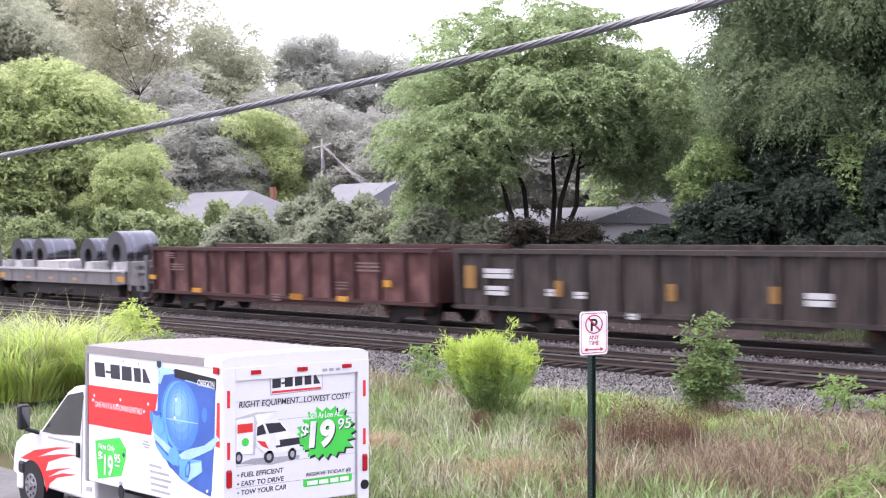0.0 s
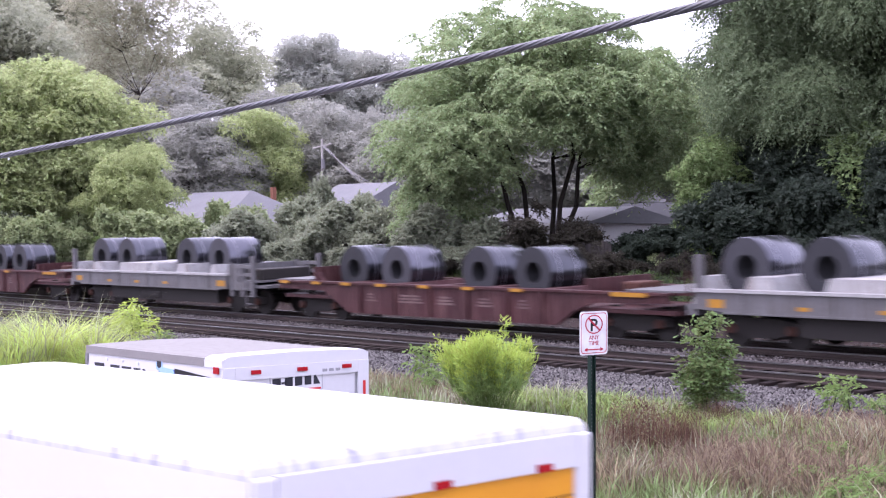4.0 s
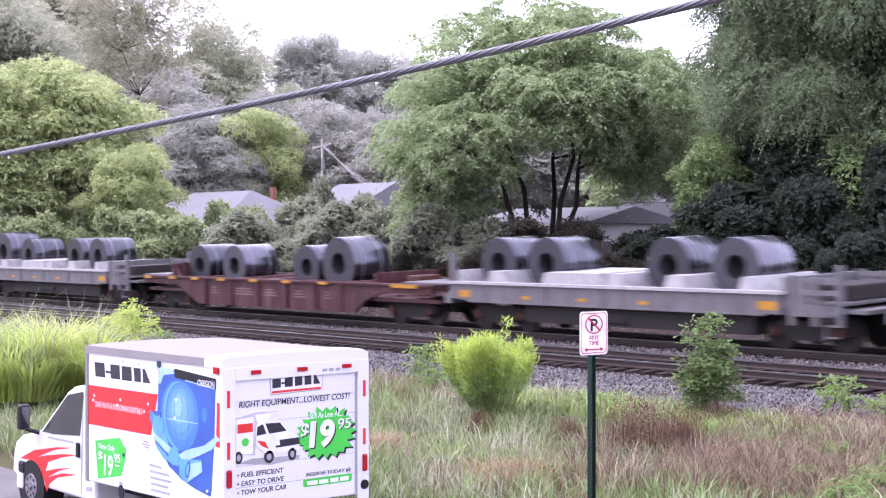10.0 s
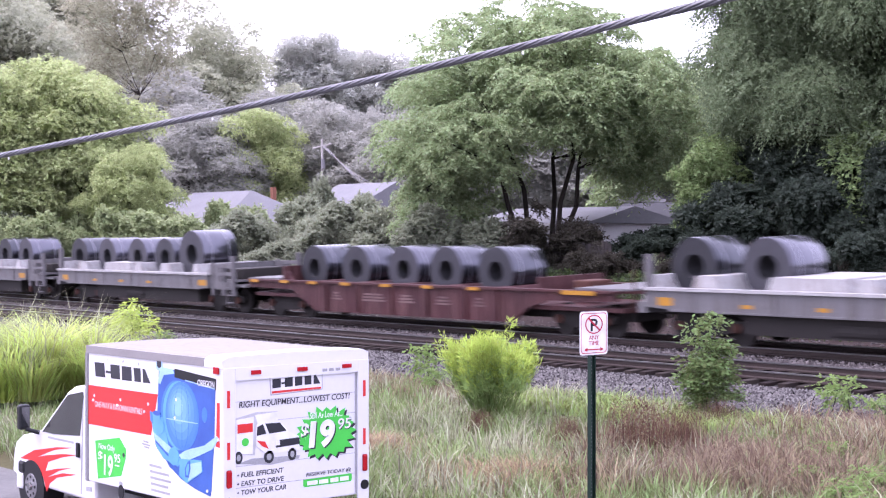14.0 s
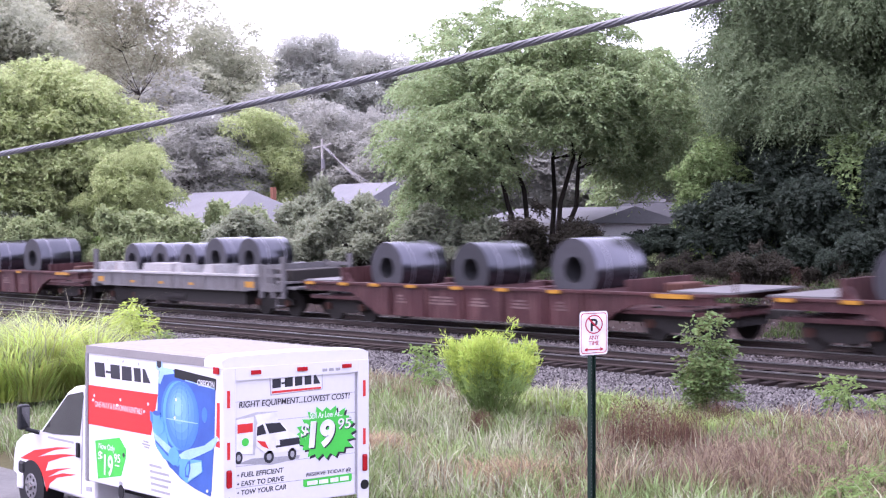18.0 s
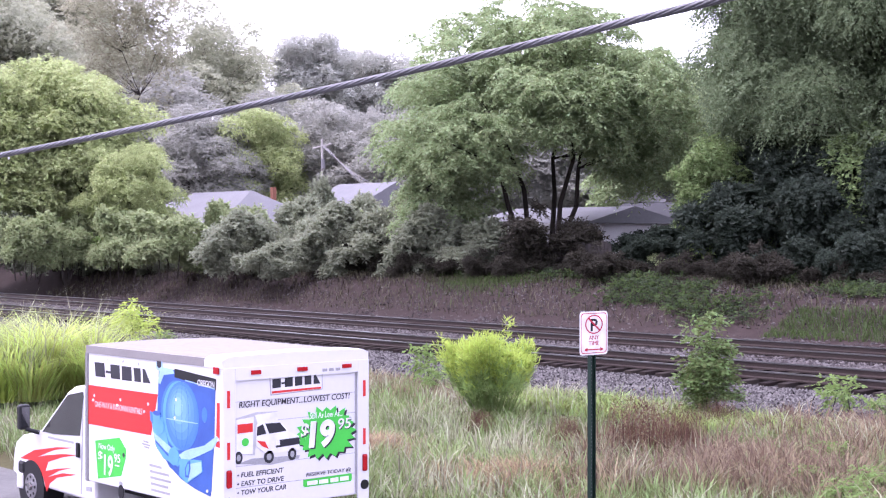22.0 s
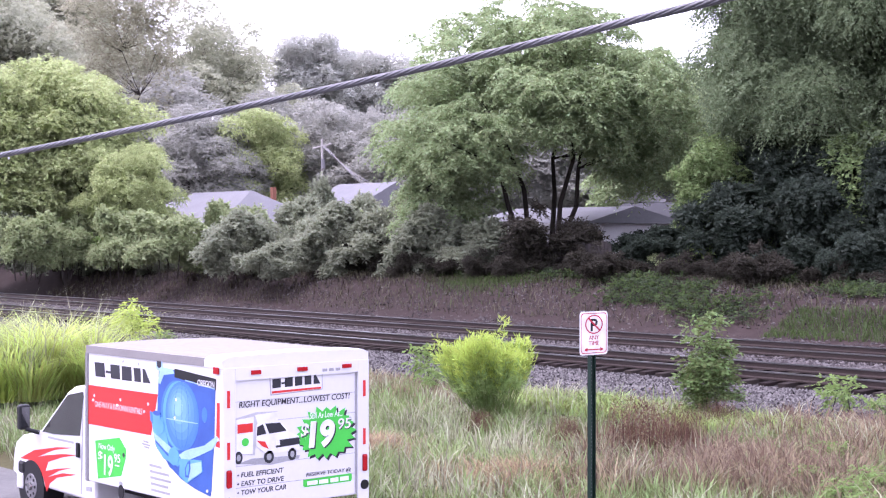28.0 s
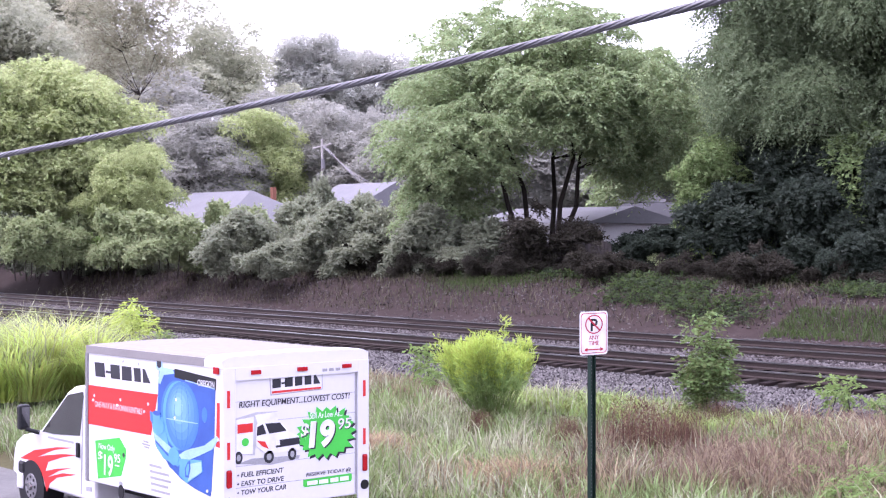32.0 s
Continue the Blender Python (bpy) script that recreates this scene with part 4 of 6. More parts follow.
def gondola(mat, label, yellow, pale):
    L, t = GON_L, thing("gondola", LINE, label, "freight car", "freight train")
    for s in (-1, 1):
        a, b = sorted((s * 1.55, s * 1.48))
        wall = part("side_wall", boxed(0.25, L - 0.25, a, b, 0.72, 2.35), "gon_panel" if mat == "gon_brown" else mat, t)
        part("top_chord", boxed(0.2, L - 0.2, min(s * 1.66, s * 1.42), max(s * 1.66, s * 1.42), 2.33, 2.46), mat, wall, "worn top rail")
        part("side_sill", boxed(0.2, L - 0.2, min(s * 1.66, s * 1.45), max(s * 1.66, s * 1.45), 0.62, 0.74), mat, wall)
        part("belly_sill", prism(bmesh.new(), [(4.0, 0.62), (4.5, 0.44), (L - 4.5, 0.44), (L - 4.0, 0.62)], a, b, "y"), mat, wall)
        n = 13
        for k in range(n + 1):
            x = 0.3 + k * (L - 0.78) / n
            part("side_stake", prism(bmesh.new(), [(x, s * 1.55), (x + 0.18, s * 1.55), (x + 0.16, s * 1.68), (x + 0.02, s * 1.68)], 0.74, 2.33, "z"), mat, wall)
        for x, z, w, h in yellow:
            part("reflector", boxed(x, x + w, min(s * 1.69, s * 1.696), max(s * 1.69, s * 1.696), z, z + h), "yellow" if mat == "gon_brown" else "dull_yellow", wall)
        for x, z, w, h in pale:
            rows = ((0, 0.2), (0.4, 0.18), (0.76, 0.16)) if mat == "gon_brown" else ((0, 0.44), (0.54, 0.46))
            for lo, tall in rows:
                part("faded_lettering", boxed(x, x + w, min(s * 1.685, s * 1.692), max(s * 1.685, s * 1.692), z + lo * h, z + (lo + tall) * h), "pale_mark" if mat == "gon_brown" else "bright_mark", wall)
    part("floor", boxed(0.3, L - 0.3, -1.48, 1.48, 0.78, 0.86), "rust", t)
    for x in (0.25, L - 0.33):
        part("end_wall", boxed(x, x + 0.08, -1.5, 1.5, 0.72, 2.35), mat, t)
    part("centre_sill", boxed(0.1, L - 0.1, -0.35, 0.35, 0.5, 0.78), "grime", t)
    bogie(t, 2.3)
    bogie(t, L - 2.3)
    coupler(t, L)
    return t


def coil(rx, rz, width):
    """A wound steel coil lying across the car, its bore facing the side."""
    t = thing("steel_coil", pose(0, 0, 0), "dark blue-grey rolled steel coil lying in a car", "steel coil", "steel coils")
    seg, bore, v, f = 36, 0.42, [], []
    prof = [(1.0, 0.02), (1.0, 0.98), (0.985, 1.0), (bore, 1.0), (bore, 0.0), (0.985, 0.0)]
    for k in range(seg):
        a = 2 * math.pi * k / seg
        for r, y in prof:
            v.append((rx * r * math.cos(a), width * (y - 0.5), rz * r * math.sin(a)))
    n = len(prof)
    for k in range(seg):
        for i in range(n):
            f.append((k * n + i, k * n + (i + 1) % n, ((k + 1) % seg) * n + (i + 1) % n, ((k + 1) % seg) * n + i))
    ob = mesh_part("wound_strip", v, f, "coil", t, "", True)
    for m in ("coil_end", "coil_dark"):
        ob.data.materials.append(M[m])
    ob.data.polygons.foreach_set("material_index", [(0, 0, 1, 2, 1, 0)[i % n] for i in range(seg * n)])
    ob.data.polygons.foreach_set("use_smooth", [i % n == 0 for i in range(seg * n)])
    for y in (-0.25, 0.25):
        bv, bf = [], []
        for k in range(seg):
            a = 2 * math.pi * k / seg
            for r, w in ((1.0, 0.02), (1.006, 0.02), (1.006, -0.02), (1.0, -0.02)):
                bv.append((rx * r * math.cos(a), width * y + w, rz * r * math.sin(a)))
        for k in range(seg):
            for i in range(3):
                bf.append((k * 4 + i, k * 4 + i + 1, ((k + 1) % seg) * 4 + i + 1, ((k + 1) % seg) * 4 + i))
        mesh_part("strap", bv, bf, "strap", t)
    return t


# kind, rear end along the line at the clip's start, coils as (offset along the car, size)
TRAIN = [
    ("dark", 5.32, []), ("brown", -13.32, []),
    ("grey", -28.3, [(0.97, "m"), (3.26, "m"), (8.06, "m"), (10.74, "l")]),
    ("grey", -43.87, [(0.93, "m"), (3.33, "m"), (8.27, "m"), (10.66, "m")]),
    ("grey", -59.64, [(1.38, "m"), (3.87, "m"), (8.63, "m"), (10.81, "m")]),
    ("red", -78.65, [(3.53, "m"), (5.87, "m"), (9.99, "m"), (12.42, "m")]),
    ("grey", -94.87, [(1.51, "m"), (3.80, "m"), (8.69, "m"), (11.11, "m")]),
    ("red", -113.68, [(2.82, "m"), (5.13, "m"), (9.88, "m"), (12.07, "m")]),
    ("red", -133.24, [(2.73, "m"), (5.06, "m"), (9.66, "m"), (12.04, "l")]),
    ("grey", -149.26, [(0.99, "m"), (3.13, "m"), (8.25, "m"), (10.50, "m")]),
    ("grey", -165.13, [(1.12, "m"), (3.67, "m"), (8.13, "m"), (10.31, "l")]),
    ("grey", -181.0, [(1.70, "m"), (3.81, "m"), (8.54, "m"), (10.86, "m")]),
    ("red", -199.91, [(3.13, "m"), (5.66, "m"), (10.42, "m"), (12.42, "l")]),
    ("grey", -215.83, [(1.01, "l"), (3.67, "m"), (8.42, "m"), (10.58, "m")]),
    ("grey", -231.39, [(0.86, "m"), (3.18, "m"), (8.05, "m"), (10.71, "m")]),
    ("grey", -247.27, [(1.38, "m"), (3.78, "m"), (8.38, "m"), (10.86, "m")]),
    ("red", -266.48, [(3.12, "m"), (5.59, "m"), (8.17, "m"), (10.33, "m"), (12.69, "m")]),
    ("grey", -282.09, [(0.78, "m"), (3.37, "m"), (6.02, "m"), (8.28, "m"), (10.46, "l")]),
    ("grey", -297.96, [(1.59, "m"), (4.02, "m"), (8.86, "m"), (11.16, "m")]),
    ("red", -317.28, [(3.65, "w"), (8.32, "w"), (12.95, "x")]),
    ("red", -337.35, [(4.20, "w"), (8.40, "w"), (12.95, "x")]),
    ("grey", -353.16, [(2.22, "s"), (4.56, "s"), (6.77, "s"), (8.86, "m"), (11.25, "m")]),
    ("red", -372.68, [(4.02, "w"), (8.60, "w"), (13.01, "x")]),
]


M["bright_mark"] = material("white_panel_paint", (0.33, 0.33, 0.33), 0.6, alt=(0.19, 0.185, 0.18), scale=4)
M["dull_yellow"] = material("grimy_yellow_panel", (0.17, 0.092, 0.022), 0.7, alt=(0.1, 0.055, 0.02), scale=3)


def train():
    protos = {"grey": grey_car(), "red": red_car(), "brown": gondola("gon_brown", "rust-brown gondola car with ribbed sides",
                                                        [(0.11, 1.16, 0.53, 0.18), (3.38, 0.71, 0.66, 0.18), (10.09, 0.63, 0.65, 0.19), (12.79, 0.65, 0.6, 0.18), (15.37, 1.2, 0.4, 0.22), (10.0, 0.66, 0.61, 0.18)],
                                                        [(12.76, 1.06, 0.67, 0.28), (1.46, 2.02, 0.65, 0.24), (1.84, 1.55, 0.99, 0.28), (13.91, 1.69, 1.26, 0.33), (8.84, 0.56, 0.58, 0.27)]),
              "dark": gondola("gon_dark", "dark grey-brown gondola car with ribbed sides",
                                                      [(0.79, 1.26, 0.46, 0.7), (4.67, 1.11, 0.29, 0.46), (8.89, 1.11, 0.29, 0.46), (12.24, 1.15, 0.26, 0.43)],
                                                      [(1.66, 1.59, 1.19, 0.29), (1.74, 1.08, 0.89, 0.28), (4.31, 1.12, 0.32, 0.2), (5.44, 1.08, 0.44, 0.19), (7.46, 0.57, 0.33, 0.16), (13.3, 1.12, 0.76, 0.33)])}
    used, coils = set(), {}
    for kind, x0, load in TRAIN:
        ob = protos[kind]
        if kind in used:
            ob = copy_thing(ob, LINE)
        used.add(kind)
        MOVING.append((ob, x0, 0.0, 0.08))
        for dx, size in load:
            rx, rz, w = {"s": (0.68, 0.68, 1.45), "m": (0.79, 0.79, 1.5), "l": (0.94, 0.94, 1.6), "w": (0.86, 0.86, 1.95), "x": (0.93, 0.93, 2.05)}[size]
            base = 1.26 if kind == "grey" else 0.98
            z = base + rz + 0.02
            if size not in coils:
                c = coils[size] = coil(rx, rz, w)
            else:
                c = copy_thing(coils[size], pose(0, 0, 0))
            MOVING.append((c, x0 + dx, -0.1 if size in "wx" else 0.0, z))


train()


# ---- the box truck that drives past ----
def passing_truck():
    t = thing("moving_truck", pose(0, 4.6, 0), "white box truck with orange rear door, driving past on the road", "truck")
    L, W, H = 6.78, 2.9, 2.55
    plan = [(-5.74, 0.0), (0, 0.0), (0, W), (-6.5, W), (-6.68, W - 0.06), (-L, W - 0.3), (-6.63, 2.11), (-6.28, 1.33)]
    part("cargo_box", prism(bmesh.new(), [(x, y) for x, y in plan], 1.5, H - 0.12, "z"), "white_paint", t, "white cargo box")
    part("lower_box", boxed(-4.6, 0, 0, W, 0.62, 1.5), "white_paint", t)
    roof = prism(bmesh.new(), plan, H - 0.12, H, "z")
    bmesh.ops.bevel(roof, geom=[e for e in roof.edges if e.verts[0].co.z > H - 0.01 and e.verts[1].co.z > H - 0.01], offset=0.09, segments=4, affect="EDGES", profile=0.5)
    part("roof", roof, "roof_white", t, "white fibreglass roof with grey stains")
    for k in range(1, 6):
        part("roof_bow", boxed(-k * 1.05 - 0.02, -k * 1.05 + 0.02, 0.15, W - 0.15, H - 0.002, H + 0.004), "roof_white", t)
    for y0, y1 in ((0.0, 0.16), (W - 0.16, W)):
        part("rear_post", boxed(0.0, 0.05, y0, y1, 0.55, H - 0.1, bevel=0.02), "white_paint", t)
    part("header", boxed(0, 0.05, 0.16, W - 0.16, H - 0.32, H - 0.1), "white_paint", t)
    door = part("roller_door", boxed(-0.02, 0.02, 0.16, W - 0.16, 0.6, H - 0.32), "amber", t, "orange roller door")
    for k in range(1, 7):
        z = 0.6 + k * 0.24
        part("door_seam", boxed(0.02, 0.024, 0.16, W - 0.16, z - 0.004, z + 0.004), "black", door)
    part("red_corner", prism(bmesh.new(), [(0.16, 0.6), (W - 0.16, 0.6), (0.9, 1.25), (0.16, 1.4)], 0.02, 0.026, "x"), "red", door)
    for y in (0.5, W / 2, W - 0.5):
        part("marker_lamp", boxed(0.05, 0.07, y - 0.07, y + 0.07, H - 0.32, H - 0.27), "tail_red", t)
    for y in (0.08, W - 0.08):
        part("tail_lamp", boxed(0.05, 0.07, y - 0.045, y + 0.045, 1.25, 1.5), "tail_red", t, "red tail lens")
    cab = prism(bmesh.new(), [(-4.6, 0.5), (-4.6, 1.48), (-5.9, 1.48), (-6.35, 1.05), (-7.0, 0.95), (-7.05, 0.5)], 0.2, W - 0.2, "y")
    bmesh.ops.bevel(cab, geom=list(cab.edges), offset=0.05, segments=2, affect="EDGES", profile=0.5)
    part("cab", cab, "white_paint", t, "white cab")
    part("windscreen", prism(bmesh.new(), [(-5.93, 1.44), (-5.96, 1.46), (-6.34, 1.1), (-6.31, 1.08)], 0.35, W - 0.35, "y"), "glass", t)
    part("bumper", boxed(-7.15, -6.95, 0.2, W - 0.2, 0.35, 0.55, bevel=0.03), "black", t)
    part("chassis", boxed(-6.9, 0.1, 0.7, W - 0.7, 0.36, 0.6), "black", t)
    for x in (-1.6, -6.1):
        for y, o in ((0.2, -1), (W - 0.2, 1)):
            wheel(t, x, y, 0.38, 0.38, 0.3, o)
    return t


M["roof_white"] = material("white_fibreglass", (0.46, 0.46, 0.47), 0.6, alt=(0.4, 0.4, 0.415), scale=0.7, streak=(0.2, 0.2, 0.22), spec=0.15, fine=0.1)
PASSING = passing_truck()


# ---- no-parking sign and overhead cable ----
def parking_sign():
    t = thing("parking_sign", pose(-11.25, 12.18, 0), "white no-parking sign on a dark green post", "road sign")
    part("post", boxed(-0.025, 0.0, -0.036, 0.032, 0.0, 2.9), "post_green", t, "perforated dark green steel post")
    for y in (-0.04, 0.032):
        part("post_flange", boxed(0.0, 0.03, y, y + 0.008, 0.0, 2.9), "post_green", t)
    # pale discs painted on for the light that shows through the holes
    bm = bmesh.new()
    for k in range(56):
        rod(bm, (0.0, -0.004, 0.14 + k * 0.042), (0.004, -0.004, 0.14 + k * 0.042), 0.008, seg=8)
    part("post_perforation", bm, "alu", t)
    w, z0, z1, r = 0.225, 2.486, 2.965, 0.04

    def outline(g):
        pts = []
        for cy, cz, a0 in ((w - g - r, z1 - g - r, 0), (-w + g + r, z1 - g - r, 90), (-w + g + r, z0 + g + r, 180), (w - g - r, z0 + g + r, 270)):
            for k in range(5):
                a = radians(a0 + k * 22.5)
                pts.append((cy + r * math.cos(a), cz + r * math.sin(a)))
        return pts
    panel = part("panel", prism(bmesh.new(), outline(0), 0.032, 0.036, "x"), "sign_white", t, "white sign panel")
    bm = bmesh.new()
    a, b = outline(0.018), outline(0.026)
    va = [bm.verts.new((0.0375, y, z)) for y, z in a]
    vb = [bm.verts.new((0.0375, y, z)) for y, z in b]
    for i in range(len(a)):
        j = (i + 1) % len(a)
        bm.faces.new((va[i], va[j], vb[j], vb[i]))
    part("border", bm, "sign_red", panel)
    cz, ry, rz = 2.822, 0.142, 0.105
    bm = bmesh.new()
    n = 40
    ring = [[bm.verts.new((0.039, ry * k * math.cos(6.2832 * i / n), cz + rz * k * math.sin(6.2832 * i / n))) for i in range(n)] for k in (1, 0.87)]
    for i in range(n):
        j = (i + 1) % n
        bm.faces.new((ring[0][i], ring[0][j], ring[1][j], ring[1][i]))
    part("ring", bm, "sign_red", panel, "red prohibition ring")
    lettering("letter", "P", 0.19, Matrix.Translation((0.038, -0.065, cz - 0.072)) @ REAR, "black", panel, "black letter P", stretch=1.25, bold=0.02)
    bm = bmesh.new()
    d = Vector((0, ry * 0.7, -rz * 0.72))
    o = Vector((0, 0.008, 0.0075))
    bm.faces.new([bm.verts.new(Vector((0.0405, 0, cz)) + q) for q in (-d - o, d - o, d + o, -d + o)])
    part("slash", bm, "sign_red", panel)
    for k, word in enumerate(("ANY", "TIME")):
        lettering("word", word, 0.068, Matrix.Translation((0.038, 0, 2.653 - k * 0.061)) @ REAR, "sign_red", panel, stretch=1.2, align="CENTER", bold=0.0)
    prism_arrow = flat([(-0.155, 2.545), (-0.105, 2.568), (-0.105, 2.551), (0.105, 2.551), (0.105, 2.568), (0.155, 2.545), (0.105, 2.522), (0.105, 2.539), (-0.105, 2.539), (-0.105, 2.522)], 0.0365, 0.039, "x")
    part("arrow", prism_arrow, "sign_red", panel, "red double arrow")
    for z in (2.94, 2.51):
        part("bolt", rod(bmesh.new(), (0.036, 0, z), (0.042, 0, z), 0.009, seg=8), "alu", panel)
    return t


parking_sign()


def cable_point(u):
    """A point of the cable, shaped to fit its curve in the camera's view; u runs 0 to 1 across the view."""
    inv = 1 / 6.0 + u * (1 / 3.35 - 1 / 6.0)
    x = 1568 * u
    d = 1 / inv
    k = (x - 784) / 2650
    rise = (425 - (277 - 0.19 * x - 0.00002 * x * x)) / 2650
    sn, cs = math.sin(radians(TURN)), math.cos(radians(TURN))
    return Vector((d * (k * sn - cs), d * (k * cs + sn), 3.75 + d * rise))


def tube(verts, faces, pts, r, seg=6):
    base = len(verts)
    for i, p in enumerate(pts):
        d = (pts[min(i + 1, len(pts) - 1)] - pts[max(i - 1, 0)]).normalized()
        a = d.cross(Vector((0, 0, 1))).normalized()
        b = a.cross(d)
        for k in range(seg):
            q = 2 * math.pi * k / seg
            verts.append(p + r * (math.cos(q) * a + math.sin(q) * b))
    for i in range(len(pts) - 1):
        for k in range(seg):
            faces.append((base + i * seg + k, base + i * seg + (k + 1) % seg, base + (i + 1) * seg + (k + 1) % seg, base + (i + 1) * seg + k))


def overhead_cable():
    t = thing("overhead_cable", pose(0, 0, 0), "dark twisted overhead cable with water drops hanging under it", "cable")
    line = [cable_point(-0.8 + 2.4 * k / 700) for k in range(701)]
    run = [0.0]
    for a, b in zip(line, line[1:]):
        run.append(run[-1] + (b - a).length)
    for s in range(6):
        v, f, pts = [], [], []
        for i, p in enumerate(line):
            d = (line[min(i + 1, 700)] - line[max(i - 1, 0)]).normalized()
            a = d.cross(Vector((0, 0, 1))).normalized()
            b = a.cross(d)
            q = run[i] / 0.32 * 2 * math.pi + s * math.pi / 3
            pts.append(p + 0.0062 * (math.cos(q) * a + math.sin(q) * b))
        tube(v, f, pts, 0.005)
        mesh_part("strand", [tuple(x) for x in v], f, "cable", t, "", True)
    for u in (0.01, 0.24, 0.425, 0.59, 0.78):
        p = cable_point(u) - Vector((0, 0, 0.0185))
        bm = bmesh.new()
        bmesh.ops.create_icosphere(bm, subdivisions=2, radius=0.0035, matrix=Matrix.Translation(p) @ Matrix.Diagonal((1, 1, 1.6, 1)))
        part("water_drop", bm, "drop", t, "hanging water drop", True)
    return t


M["drop"] = material("water", (0.9, 0.9, 0.92), 0.05, scale=3, spec=1.0)
CABLE = overhead_cable()


# ---- trees, shrubs and grasses ----
def sprays(rng, pos, out, n_leaflets, length, size, droop, spread=0.5, across=0.8, slim=0.23, simple=False):
    """Leaf sprays at pos that point along out: pairs of leaflets on a drooping rachis. Returns vertices and faces of quads."""
    n = len(pos)
    d = out + rng.normal(0, spread, (n, 3))
    d /= np.linalg.norm(d, axis=1, keepdims=True) + 1e-9
    side = np.cross(d, np.array([0, 0, 1.0])) + rng.normal(0, 0.15, (n, 3))
    side /= np.linalg.norm(side, axis=1, keepdims=True) + 1e-9
    quads = []
    ln = length * (0.6 + 0.8 * rng.random((n, 1)))
    for k in range(n_leaflets):
        f = (k + 0.6) / n_leaflets
        sgn = -1 if k % 2 else 1
        p = pos + d * ln * f
        p[:, 2] -= (droop * ln[:, 0]) * f * f
        ax = side * sgn * across + d * 0.5 + rng.normal(0, 0.25, (n, 3))
        ax[:, 2] -= droop * 0.7
        ax /= np.linalg.norm(ax, axis=1, keepdims=True)
        wd = np.cross(ax, rng.normal(0, 0.8, (n, 3)) + np.array([0.3, -0.5, 1.0]))
        wd /= np.linalg.norm(wd, axis=1, keepdims=True) + 1e-9
        s = size * (0.65 + 0.7 * rng.random((n, 1)))
        w = s * slim
        if simple:               # three-cornered leaves
            quads.append(np.stack([p - wd * w, p + wd * w, p + ax * s], 1))
            continue
        quads.append(np.stack([p, p + ax * s * 0.45 + wd * w, p + ax * s, p + ax * s * 0.45 - wd * w], 1))
    q = np.concatenate(quads)
    m, k = q.shape[:2]
    return q.reshape(-1, 3), np.arange(m * k).reshape(m, k)


def fast_mesh(name, v, f, mat, parent=None, label=""):
    me = bpy.data.meshes.new(name)
    me.vertices.add(len(v))
    me.vertices.foreach_set("co", np.asarray(v, np.float32).ravel())
    k = f.shape[1]
    me.loops.add(f.size)
    me.loops.foreach_set("vertex_index", f.astype(np.int32).ravel())
    me.polygons.add(len(f))
    me.polygons.foreach_set("loop_start", np.arange(0, f.size, k, dtype=np.int32))
    me.polygons.foreach_set("loop_total", np.full(len(f), k, np.int32))
    me.update(calc_edges=True)
    me.materials.append(M[mat])
    ob = link(new(name, me), parent)
    if label:
        tagged(ob, label)
    return ob


def crown_lobes(rng, n, cx, cz, rx, rz, lobe, top_heavy=0.0, hollow=0.35, opening=None):
    """Lobes (centre, radius) that fill an ellipsoid envelope unevenly."""
    out = []
    while len(out) < n:
        p = rng.uniform(-1, 1, 3)
        q = np.linalg.norm(p)
        if q > 1 or q < hollow or (p[2] < -0.3 and (rng.random() < top_heavy or math.hypot(p[0], p[1]) < 0.45)):
            continue
        if opening and p[2] < -0.12 and abs(p[0] * math.cos(opening) + p[1] * math.sin(opening) - 0.05) < 0.36:
            continue             # slot cut to fit the camera's view, so that stems show under the crown
        p *= rng.uniform(0.82, 1.16)
        r = lobe * rng.uniform(0.5, 1.35)
        out.append((np.array([cx + p[0] * (rx - r * 0.6), p[1] * (rx - r * 0.6), cz + p[2] * (rz - r * 0.5)]), r))
    return out


